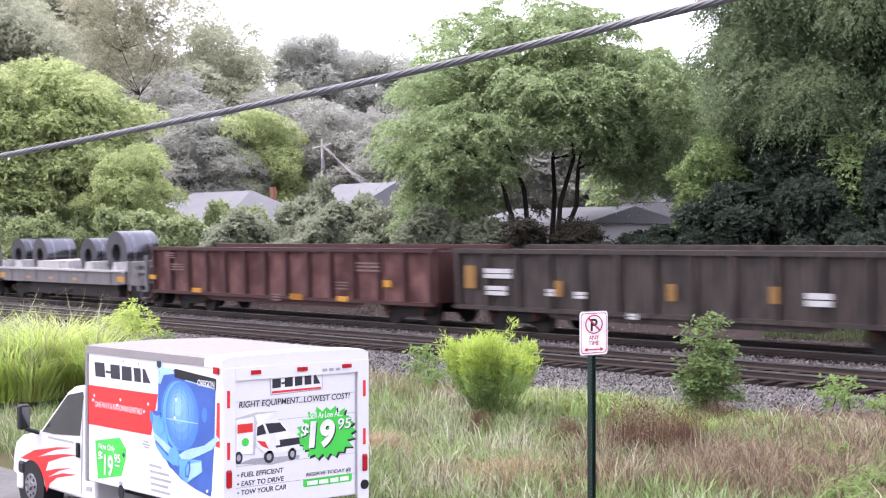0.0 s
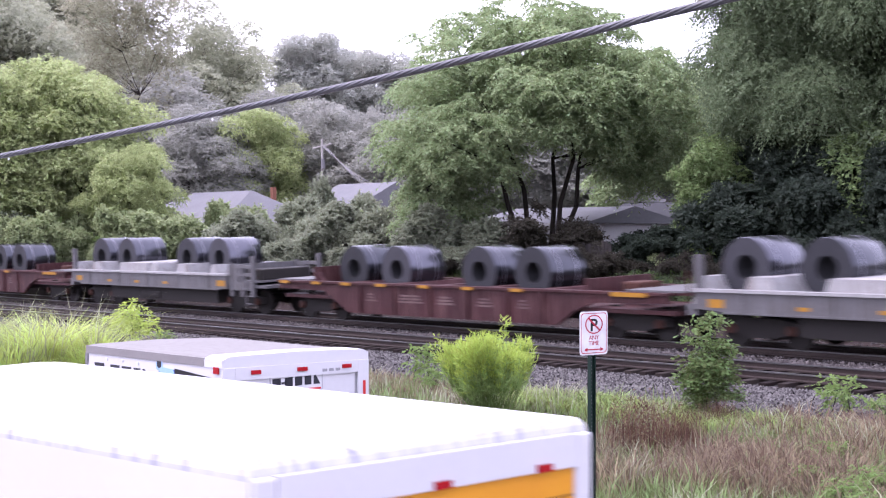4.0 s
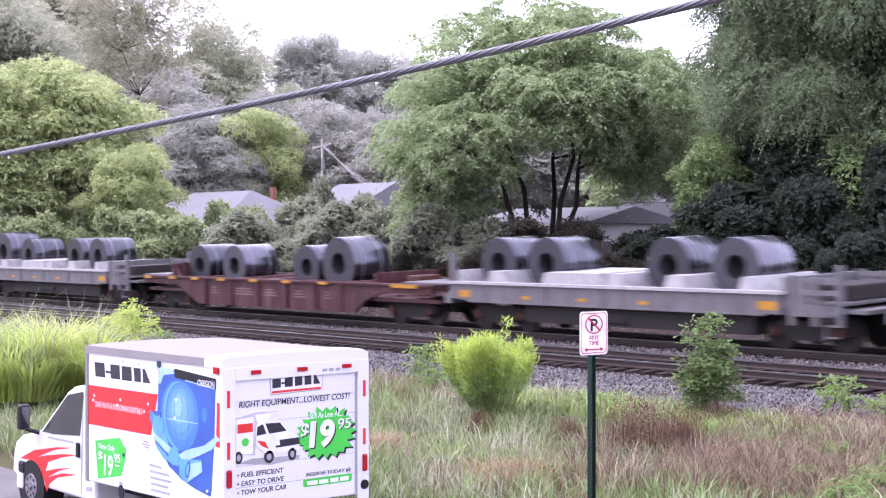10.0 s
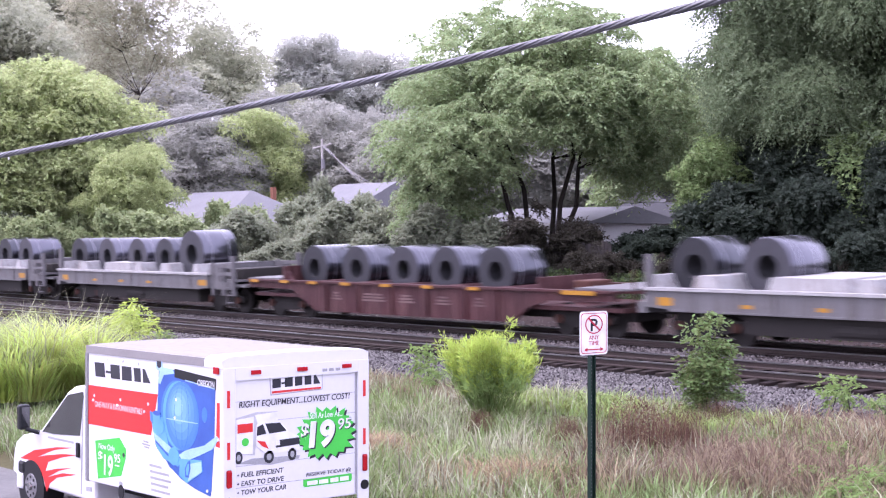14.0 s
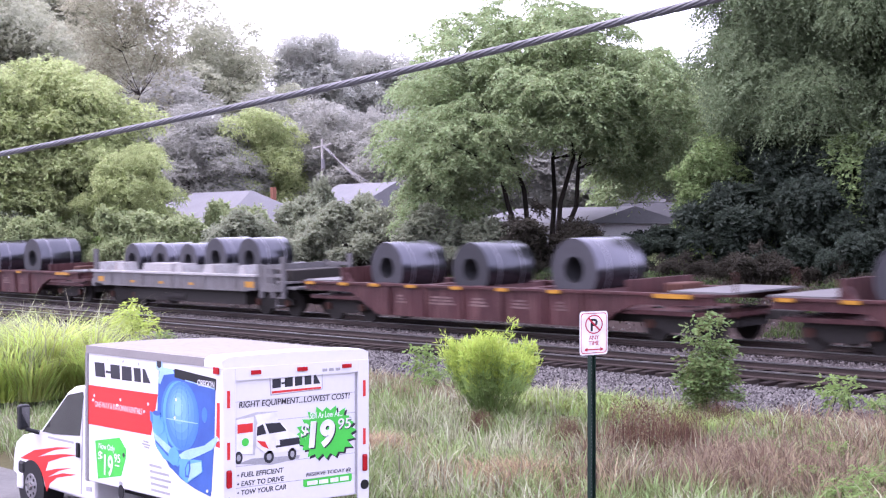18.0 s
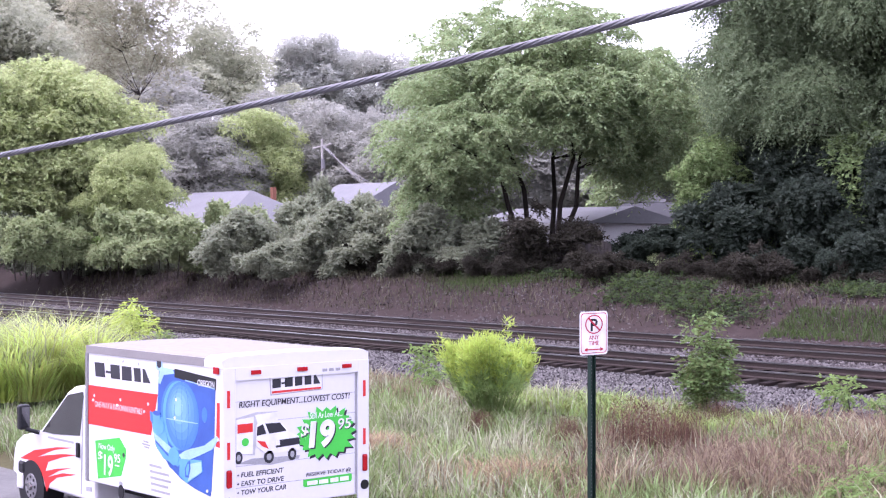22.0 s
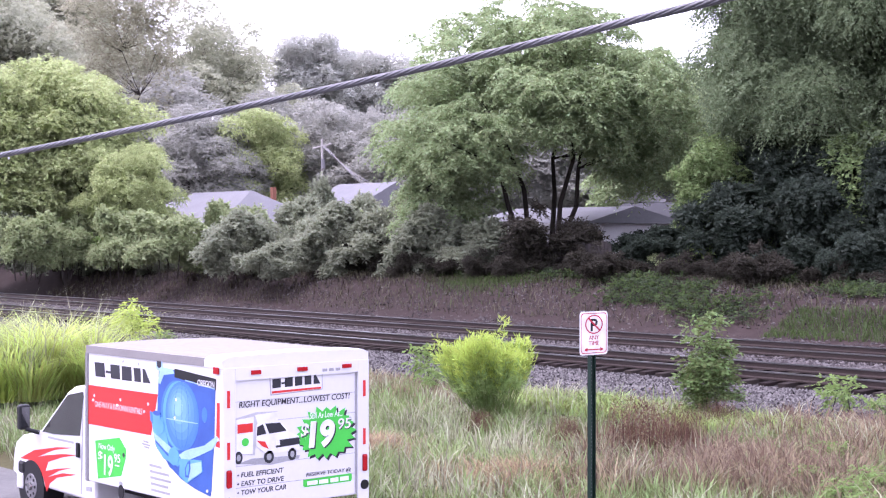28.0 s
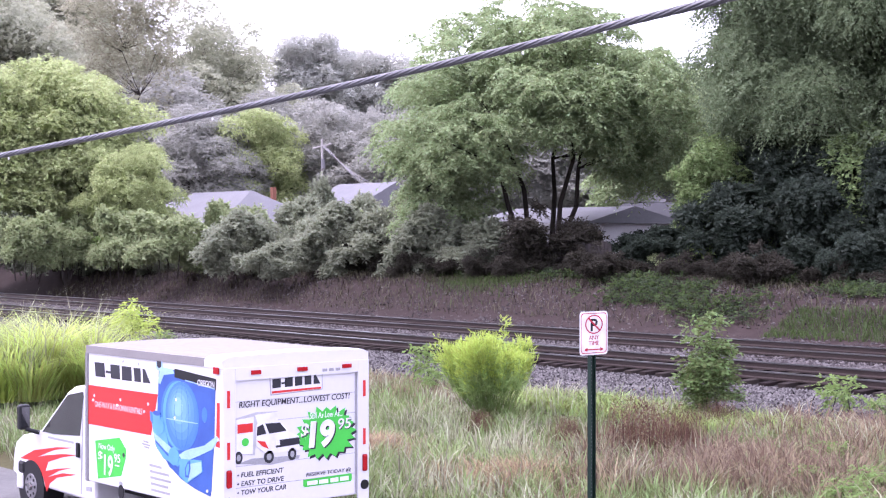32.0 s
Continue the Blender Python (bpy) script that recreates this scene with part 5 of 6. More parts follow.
def tree(name, label, m, height, rx, rz, crown_z, lobes, n_sprays, leaflets, length, size, droop, mat, seed, trunks=1, trunk_r=0.2, spread=0.5, flat_top=0.75, category="tree", group="", lobe_k=0.3, hollow=0.4, top_heavy=0.5, simple=False, rosette=0, opening=None):
    """A tree: tapered leaning trunks, limbs to the lobes of the crown, and a crown of many small leaf sprays."""
    rng = np.random.default_rng(seed)
    t = thing(name, m, label, category, group)
    lb = crown_lobes(rng, lobes, 0, crown_z, rx, rz, min(rx, rz) * lobe_k, top_heavy, hollow, opening)
    cents, rads = np.array([c for c, r in lb]), np.array([r for c, r in lb])
    pick = rng.choice(len(lb), n_sprays, p=rads ** 2 / (rads ** 2).sum())
    u = rng.normal(0, 1, (n_sprays, 3))
    u[:, 2] = np.where(u[:, 2] < 0, u[:, 2] * 0.45, u[:, 2]) + 0.15
    u /= np.linalg.norm(u, axis=1, keepdims=True)
    rad = rads[pick][:, None] * (0.55 + 0.5 * rng.random((n_sprays, 1)) ** 0.6)
    pos = cents[pick] + u * rad * np.array([1.15, 1.15, flat_top])
    pos[:, 2] = np.maximum(pos[:, 2], 0.05)
    if rosette:                  # long compound leaves radiate from each twig's end and hang over
        pos = np.repeat(pos, rosette, 0)
        u = np.repeat(u, rosette, 0)
        turn = rng.random(len(pos)) * 6.283
        u = 0.55 * u + np.stack([np.cos(turn), np.sin(turn), np.full(len(pos), 0.2)], 1)
    v, f = sprays(rng, pos, u * np.array([1, 1, 0.5]), leaflets, length, size, droop, spread, slim=0.3 if simple else 0.23, simple=simple)
    fast_mesh("crown", v, f, mat, t)
    heads = []
    for k in range(trunks):
        bm = bmesh.new()
        a = 6.283 * k / trunks + rng.uniform(0, 1)
        lean = 0.0 if trunks == 1 else rx * 0.28
        p, r = Vector((0.15 * trunks * math.cos(a) * (trunks > 1), 0.15 * trunks * math.sin(a) * (trunks > 1), -0.3)), trunk_r
        top = Vector((lean * math.cos(a), lean * math.sin(a), crown_z * 0.95))
        for i in range(1, 6):
            q = p.lerp(top, i / 5) + Vector(rng.normal(0, 0.02 * height, 3)) * (i < 5)
            r2 = trunk_r * (1 - 0.15 * i)
            rod(bm, p, q, r, r2, 8, False)
            p, r = q, r2
            if i >= 2:
                heads.append((q.copy(), r2))
        part("trunk", bm, "bark", t, "", True)
    bm = bmesh.new()
    for c, r in lb:
        if opening and c[2] < crown_z - 0.15 * rz:
            continue             # the hanging skirts hide their twigs
        h, hr = min(heads, key=lambda w: (w[0] - Vector(c)).length + (4 if w[0].z > c[2] else 0))
        mid = h.lerp(Vector(c), 0.5) + Vector(rng.normal(0, 0.12 * r, 3))
        rod(bm, h, mid, hr * 0.5, hr * 0.32, 6, False)
        rod(bm, mid, Vector(c), hr * 0.32, hr * 0.12, 5, False)
        for k in range(3):
            e = Vector(c) + Vector(rng.normal(0, 0.45 * r, 3))
            rod(bm, mid.lerp(Vector(c), 0.6), e, hr * 0.16, hr * 0.05, 4, False)
    tagged(part("branchwork", bm, "bark", t), kind="stuff")
    return t


def grown(t, x, y, z, scale=1.0, turn=0.0, tall=1.0):
    """Another tree of the same growth."""
    return copy_thing(t, pose(x, y, z, 0, 0, turn) @ Matrix.Diagonal((scale, scale, scale * tall, 1)))


def view_site(x, d):
    """Ground place that fits the camera's view: picture column x at depth d."""
    k = (x - 784) / 2650
    sn, cs = math.sin(radians(TURN)), math.cos(radians(TURN))
    return d * (k * sn - cs), d * (k * cs + sn)


def woods():
    # the broad compound-leaved tree over the fence
    tree("broad_tree", "large spreading green tree with drooping compound leaves behind the fence", pose(-46.30, 47.26, 2.3, 0, 0, 150), 11.5, 7.7, 5.5, 6.5, 150, 2900, 12, 0.72, 0.165, 0.75,
         "lf_mid", 11, trunks=5, trunk_r=0.15, flat_top=0.6, lobe_k=0.25, hollow=0.45, top_heavy=0.0, spread=0.22, rosette=8, opening=radians(258.4))
    X, Y = view_site(772, 65)
    h = tree("compound_leaved_tree", "smaller green tree with drooping compound leaves beside the fence", pose(X, Y, 2.2), 6.5, 2.1, 3.2, 4.1, 40, 560, 12, 0.66, 0.16, 0.75,
         "lf_mid", 19, trunks=3, trunk_r=0.08, flat_top=0.6, lobe_k=0.3, hollow=0.3, top_heavy=0.0, spread=0.22, rosette=8)
    X, Y = view_site(1165, 94)
    grown(h, X, Y, 2.4, 1.85, 120)
    # trees at the left, their leaf colour paled for haze
    a = tree("pale_tree", "tall yellow-green leafy tree beyond the tracks, paled for haze", pose(-77.09, 39.69, 2.3), 11, 5.0, 5.6, 6.0, 90, 24000, 6, 0.42, 0.17, 0.5, "lf_light", 12, trunks=2, trunk_r=0.18, lobe_k=0.24, top_heavy=0.2, simple=True)
    grown(a, -70.82, 40.74, 2.2, 0.58, 140)
    grown(a, -78.86, 34.70, 2.2, 1.0, 40)
    grown(a, -90.15, 43.06, 2.2, 1.05, 250)
    grown(a, -109.90, 75.04, 2.6, 0.98, 75, 1.12)
    # tall dark trees at the right, fine-leaved and weeping
    b = tree("dark_tree", "tall dark green leafy tree beside the tracks", pose(-33.61, 49.50, 2.3), 15, 4.6, 7.6, 8.4, 100, 32000, 8, 0.6, 0.12, 0.8, "lf_dark", 13, trunks=1, trunk_r=0.3, lobe_k=0.26, simple=True)
    for x, d, s, turn in ((1560, 55, 1.0, 120), (1500, 64, 1.15, 220), (1640, 62, 1.1, 300), (1425, 78, 0.95, 60), (1465, 84, 1.35, 160), (1580, 80, 1.4, 20), (1338, 60, 0.55, 200)):
        X, Y = view_site(x, d)
        grown(b, X, Y, 2.3, s, turn)
    # young bright green trees before them
    X, Y = view_site(1535, 53)
    y = tree("young_tree", "young bright green tree in front of the dark trees", pose(X, Y, 2.2), 5.6, 1.5, 2.3, 3.4, 34, 3400, 6, 0.36, 0.14, 0.4, "lf_young", 17, trunks=2, trunk_r=0.05, lobe_k=0.3, hollow=0.2, simple=True)
    for x, d, s, turn, tall in ((1262, 57, 0.98, 90, 1.0), (1225, 58, 0.5, 200, 1.1), (1580, 56, 1.0, 300, 1.15)):
        X, Y = view_site(x, d)
        grown(y, X, Y, 2.2, s, turn, tall)
    # far wooded hill, its haze put into the leaf colours
    c = tree("hill_tree", "grey-green tree on the wooded hill, haze put into its leaf colour", pose(-139.36, 68.98, 4), 22, 9, 11.5, 11.5, 130, 28000, 4, 0.65, 0.3, 0.3, "lf_far", 14, trunk_r=0.3, lobe_k=0.21, group="hill woods", simple=True)
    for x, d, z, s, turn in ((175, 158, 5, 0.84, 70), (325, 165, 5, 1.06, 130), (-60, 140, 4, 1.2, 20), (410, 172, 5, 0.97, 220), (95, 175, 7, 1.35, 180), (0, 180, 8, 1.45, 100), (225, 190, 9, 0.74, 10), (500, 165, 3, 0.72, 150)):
        X, Y = view_site(x, d)
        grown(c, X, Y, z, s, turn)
    X, Y = view_site(222, 112)
    tree("sparse_tree", "tall thin-leaved olive-brown tree with sky showing through its crown", pose(X, Y, 3.2), 22, 4.8, 6.2, 15.6, 90, 4200, 6, 0.6, 0.2, 0.3, "lf_olive", 18, trunk_r=0.07, lobe_k=0.22, hollow=0.1, simple=True)
    g = tree("hill_tree", "tree at the foot of the wooded hill, leaf colour greyed for haze", pose(-122.00, 73.46, 3), 16, 6.8, 8.6, 8.6, 120, 24000, 4, 0.6, 0.27, 0.3, "lf_foot", 16, trunk_r=0.3, lobe_k=0.21, group="hill woods", simple=True)
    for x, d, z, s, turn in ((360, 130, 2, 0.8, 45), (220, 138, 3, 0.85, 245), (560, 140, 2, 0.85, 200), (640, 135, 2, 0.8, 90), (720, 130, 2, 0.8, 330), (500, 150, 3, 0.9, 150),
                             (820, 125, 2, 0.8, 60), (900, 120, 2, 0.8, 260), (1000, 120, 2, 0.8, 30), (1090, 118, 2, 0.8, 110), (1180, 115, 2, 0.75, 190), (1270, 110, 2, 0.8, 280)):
        X, Y = view_site(x, d)
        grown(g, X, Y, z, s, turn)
    e = tree("hill_tree", "tree far up the wooded hill, leaf colour paled for haze", pose(-165.54, 122.32, 10), 22, 6.2, 11, 12, 110, 24000, 4, 0.7, 0.34, 0.3, "lf_farther", 15, trunk_r=0.3, lobe_k=0.25, group="hill woods", simple=True)
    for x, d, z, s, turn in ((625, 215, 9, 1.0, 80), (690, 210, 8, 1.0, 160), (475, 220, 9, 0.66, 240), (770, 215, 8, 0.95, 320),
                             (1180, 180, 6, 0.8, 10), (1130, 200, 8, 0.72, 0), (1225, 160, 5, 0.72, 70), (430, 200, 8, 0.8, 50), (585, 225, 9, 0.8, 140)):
        X, Y = view_site(x, d)
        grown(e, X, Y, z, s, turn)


woods()


def shrub(name, label, m, w, h, n, mat, seed, size=0.16, length=0.35, droop=0.25, lobes=24, leaflets=6, category="shrub", group=""):
    return tree(name, label, m, h, w, h * 0.56, h * 0.46, lobes, n, leaflets, length, size, droop, mat, seed, trunks=3, trunk_r=0.04, category=category, group=group, top_heavy=0.0, hollow=0.2, lobe_k=0.2, spread=0.8, simple=True)


def thickets():
    s1 = shrub("undergrowth_bush", "grey-green bush at the top of the bank, leaf colour lifted for haze", pose(-53.97, 41.63, 2.3), 2.2, 3.4, 3800, "lf_understorey", 21, group="hedge of bushes")
    rows = ((430, 70, 1.0, 1.0), (500, 72, 1.05, 1.15), (552, 74, 0.6, 2.6), (660, 66, 0.95, 1.0), (720, 66, 1.0, 1.0), (780, 64, 1.0, 1.05), (835, 63, 0.95, 0.9), (470, 66, 0.7, 0.8), (640, 74, 1.0, 1.3), (760, 72, 1.1, 1.2),
            (60, 80, 1.0, 1.0), (-20, 80, 1.1, 1.0), (140, 82, 0.9, 0.8))
    for i, (x, d, s, tall) in enumerate(rows):
        X, Y = view_site(x, d)
        grown(s1, X, Y, 1.95, s, i * 67 % 360, tall)
    s3 = shrub("evergreen_bush", "green bush under the tall trees, their shade put into its leaf colour", pose(-34.01, 44.53, 2.25), 2.2, 3.6, 3800, "lf_tree_shade", 23, group="hedge of bushes")
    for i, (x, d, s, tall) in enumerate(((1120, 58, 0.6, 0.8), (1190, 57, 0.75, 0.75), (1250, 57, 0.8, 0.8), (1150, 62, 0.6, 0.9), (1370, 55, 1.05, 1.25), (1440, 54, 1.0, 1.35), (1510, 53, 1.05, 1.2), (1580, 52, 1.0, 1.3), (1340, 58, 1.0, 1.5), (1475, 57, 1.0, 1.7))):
        X, Y = view_site(x, d)
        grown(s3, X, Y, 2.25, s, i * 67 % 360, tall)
    s4 = shrub("brow_bush", "brown-green tangled bush on the brow of the bank, darkened for shade", pose(-41.2, 42.1, 1.9), 2.0, 3.2, 3200, "lf_dim", 24, size=0.13, group="hedge of bushes")
    rng = random.Random(77)
    for k in range(34):
        x = -74 + k * 1.75 + rng.uniform(-0.6, 0.6)
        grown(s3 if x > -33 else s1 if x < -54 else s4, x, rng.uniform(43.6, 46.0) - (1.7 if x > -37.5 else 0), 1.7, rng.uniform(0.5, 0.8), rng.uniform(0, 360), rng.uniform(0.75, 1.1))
    # low growth that overhangs the brow of the bank, its shade put into the leaf colour
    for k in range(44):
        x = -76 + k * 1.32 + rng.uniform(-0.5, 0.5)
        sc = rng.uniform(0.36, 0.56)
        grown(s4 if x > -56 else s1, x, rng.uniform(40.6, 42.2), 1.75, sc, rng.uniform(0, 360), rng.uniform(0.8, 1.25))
    s2 = shrub("leafy_bush", "mid green leafy bush beside the tracks", pose(-62.56, 37.99, 2.2), 2.0, 3.0, 3600, "lf_hedge", 22, group="hedge of bushes")
    for i, (x, d, s, tall) in enumerate(((430, 86, 0.9, 1.5), (345, 74, 0.8, 0.9), (40, 76, 0.9, 1.2), (115, 77, 0.8, 1.1), (250, 79, 0.7, 1.0), (1285, 59, 0.7, 1.7), (130, 80, 0.7, 1.6), (300, 84, 0.6, 2.0), (395, 82, 0.75, 1.75), (420, 80, 0.6, 1.7), (590, 70, 0.5, 1.7), (668, 72, 0.55, 1.9), (815, 68, 0.5, 1.6), (1340, 56, 0.6, 1.9), (1470, 55, 0.55, 2.0), (225, 76, 0.9, 1.3), (700, 70, 0.9, 1.3), (1190, 56, 0.45, 1.0))):
        X, Y = view_site(x, d)
        grown(s2, X, Y, 2.0, s, i * 97 % 360, tall)


thickets()


def blades(name, label, count, sample, height, width, mat, seed, lean=0.35, category="grass", parent=None):
    """Tall bent grass blades, each two quads and a tip; one joined object."""
    rng = np.random.default_rng(seed)
    xy = sample(rng, count)
    z = np.array([ground_z(x, y) for x, y in xy[:, :2]]) if parent is None else np.zeros(count)
    h = height * (0.45 + 0.75 * rng.random(count))
    a = rng.random(count) * 6.283
    if xy.shape[1] == 4:         # tufts: a height of their own, blades fanning outwards
        h *= xy[:, 2]
        a = xy[:, 3] + rng.normal(0, 0.5, count)
    ln = lean * (0.3 + rng.random(count)) * h
    dx, dy = np.cos(a), np.sin(a)
    w = width * (0.6 + 0.8 * rng.random(count))
    px, py = -np.sin(a) * w, np.cos(a) * w
    v = []
    for f, k in ((0, 1.0), (0.55, 0.8)):
        bx, by, bz = xy[:, 0] + dx * ln * f * f, xy[:, 1] + dy * ln * f * f, z + h * f - 0.02
        v += [np.stack([bx - px * k, by - py * k, bz], 1), np.stack([bx + px * k, by + py * k, bz], 1)]
    tip = np.stack([xy[:, 0] + dx * ln, xy[:, 1] + dy * ln, z + h * (1 - 0.25 * lean)], 1)
    v = np.stack(v + [tip], 1)
    i = 5 * np.arange(count)[:, None]
    f = np.concatenate([i + np.array([0, 1, 3]), i + np.array([0, 3, 2]), i + np.array([2, 3, 4])])
    ob = fast_mesh(name, v.reshape(-1, 3), f, mat, parent, label)
    tagged(ob, kind="stuff")
    if parent is None:
        tagged(ob, category=category)
    return ob


def verge(weight, per_tuft=26, radius=0.2):
    """Samples the verge between road and ballast in tufts, with patches by noise."""
    def go(rng, n):
        out = []
        while len(out) < n:
            x, y = -9 - 42 * rng.random() ** 1.3, 11.4 + 10.7 * rng.random()
            if (x < -20.8 or y > 12.1) and rng.random() < weight(x, y):
                tall, lean = rng.uniform(0.55, 1.35), rng.random() * 6.283
                for _ in range(int(rng.integers(per_tuft // 2, per_tuft * 2))):
                    dx, dy = rng.normal(0, radius, 2)
                    out.append((x + dx, y + dy, tall, math.atan2(dy + 0.1 * math.sin(lean), dx + 0.1 * math.cos(lean))))
        return np.array(out[:n])
    return go


def patch(x, y, seed, sc=0.35):
    return min(1, max(0, 0.5 + 1.6 * noise.noise((x * sc, y * sc, seed))))


def grasses():
    dry = lambda x, y: min(1, max(0.03, (x + 17.5) / 5)) * min(1, max(0.12, (y - 14.6) / 2)) * min(1, max(0.15, (19.6 - y) / 1.2 if x < -15.5 else 1)) * patch(x, y, 1.3) ** 1.5
    blades("green_grass", "rough green grass on the verge", 52000, verge(lambda x, y: 0.25 + 0.75 * patch(x, y, 8.1) * (1 if x < -15 else 0.6)), 0.38, 0.011, "grass_green", 31, 0.7)
    blades("low_weeds", "bright green low weeds along the ballast edge", 5600, lambda rng, n: np.stack([-14 - 9 * rng.random(n), 20.7 + 1.4 * rng.random(n)], 1), 0.34, 0.02, "weed_green", 35, 0.9)
    blades("pale_grass", "pale bleached grass stems on the verge", 34000, verge(lambda x, y: (0.2 + 0.8 * patch(x, y, 5.5)) * (1 if x < -15 else 0.5)), 0.46, 0.009, "grass_pale", 32, 0.8)
    blades("dry_grass", "reddish dry tall grass on the verge", 8500, verge(dry), 0.5, 0.008, "grass_dry", 33, 0.6)
    blades("straw_grass", "straw-coloured dry grass bent over on the verge", 12000, verge(lambda x, y: dry(x, y) * (0.25 + patch(x, y, 2.7, 0.6))), 0.52, 0.008, "grass_tan", 39, 0.95)
    blades("rusty_grass", "orange-brown dry grass patch on the verge", 1300, lambda rng, n: np.stack([-19.3 + rng.normal(0, 0.3, n), 15.5 + rng.normal(0, 0.3, n)], 1), 0.46, 0.009, "grass_rust", 38, 0.9)
    blades("orange_grass", "orange-tan dry grass tuft on the verge", 1500, lambda rng, n: np.array([view_site(905, 21.8)]) + rng.normal(0, 0.42, (n, 2)), 0.42, 0.009, "grass_rust", 61, 0.9)
    blades("tan_grass", "tan dry grass along the ballast edge", 4500, lambda rng, n: np.stack([-22 - 8 * rng.random(n), 20.3 + 1.8 * rng.random(n)], 1), 0.36, 0.01, "grass_tan", 37, 0.7)
    blades("bank_grass", "short green grass and weeds on the bank", 5200, lambda rng, n: np.where(rng.random((n, 1)) < 0.6, np.stack([-20 - 7 * rng.random(n), 36.5 + 2.0 * rng.random(n)], 1), np.stack([-42.5 + rng.normal(0, 1.6, n), 40.2 + rng.normal(0, 0.7, n)], 1)), 0.3, 0.012, "lf_cover", 34, 0.8)

    blades("bank_weeds", "dull brown and green weeds over the bank", 9000, lambda rng, n: np.stack([-74 + 52 * rng.random(n), 40.8 - 3.6 * rng.random(n) ** 1.6], 1), 0.34, 0.012, "bank_weed", 60, 0.9)


grasses()


def ground_cover():
    rng = np.random.default_rng(36)
    n = 26000
    x, y = -6 - 42 * rng.random(n), 37.0 + 5.4 * rng.random(n) ** 0.8
    keep = np.array([noise.noise((a * 0.22, b * 0.4, 9.0)) + 0.5 * noise.noise((a * 0.8, b * 0.8, 3.0)) > 0.5 - 0.045 * min(10, max(0, a + 42)) - 0.22 * (b - 40) + rng.normal(0, 0.12) for a, b in zip(x, y)])
    x, y = x[keep], y[keep]
    pos = np.stack([x, y, np.array([ground_z(a, b) for a, b in zip(x, y)]) + 0.02 + 0.16 * rng.random(len(x)) ** 2], 1)
    for nm, label, part_of, mat in (("ground_cover", "bright green leafy ground cover on the bank", rng.random(len(x)) < 0.45, "lf_cover"), ("low_plants", "dull green low plants on the bank", None, "lf_cover_dull")):
        chosen = part_of if part_of is not None else ~first
        first = chosen
        v, f = sprays(rng, pos[chosen], np.tile(np.array([0, 0, 0.8]), (int(chosen.sum()), 1)), 5, 0.24, 0.13, 0.3, 0.6)
        tagged(fast_mesh(nm, v, f, mat, None, label), category="ground cover", kind="stuff")


ground_cover()

def plume_bush():
    """A feathery upright bush: a fan of thin stems with fine leaflets, brightest at the tips."""
    rng = np.random.default_rng(41)
    t = thing("feathery_bush", pose(-20.34, 19.27, 0.42), "bright lime-green feathery bush swaying on the verge", "bush")
    bm = bmesh.new()
    low, top = [[], []], [[], []]
    heads = [(rng.random() * 6.283, 0.95 * rng.random() ** 0.35, rng.uniform(1.2, 1.34)) for _ in range(44)]
    for k in range(220):
        ha, hl, hh = heads[k % 44]
        top_at = Vector((math.cos(ha) * hl * 0.82, math.sin(ha) * hl * 0.82, hh * (0.97 + 0.05 * hl)))
        tip = top_at + Vector((rng.normal(0, 0.09), rng.normal(0, 0.09), rng.normal(-0.06, 0.15)))
        root = Vector((tip.x * 0.22 + rng.normal(0, 0.1), tip.y * 0.22 + rng.normal(0, 0.1), -0.05))
        mid = root.lerp(tip, 0.5) + Vector((math.cos(ha) * hl * 0.08, math.sin(ha) * hl * 0.08, -0.05))
        rod(bm, root, mid, 0.007, 0.005, 4, False)
        rod(bm, mid, tip, 0.005, 0.002, 4, False)
        for j in range(36):
            f = rng.uniform(0.25, 1.0) ** 0.55
            p = root.lerp(mid, f * 2) if f < 0.5 else mid.lerp(tip, f * 2 - 1)
            g = top if f > 0.74 + rng.normal(0, 0.09) else low
            g[0].append((p.x + rng.normal(0, 0.035), p.y + rng.normal(0, 0.035), p.z))
            g[1].append((math.cos(ha) * hl * 0.4, math.sin(ha) * hl * 0.4, 1.0))
    tagged(part("stemwork", bm, "lf_fresh", t), kind="stuff")
    for nm, g, mat in (("lower_foliage", low, "lf_plume"), ("tip_foliage", top, "lf_lime")):
        v, f = sprays(rng, np.array(g[0]), np.array(g[1]), 3, 0.09, 0.12, 0.0, 0.26, 0.26, 0.075)
        fast_mesh(nm, v, f, mat, t)
    return t


BUSH = plume_bush()


def sapling(name, label, m, w, h, n, mat, seed, size, group=""):
    return tree(name, label, m, h, w, h * 0.48, h * 0.54, 18, n, 5, 0.2, size, 0.45, mat, seed, trunks=2, trunk_r=0.014, category="sapling", group=group)


M["lf_reed"] = leaf("reed_blades", (0.47, 0.56, 0.17), (0.36, 0.44, 0.12), 0.4)


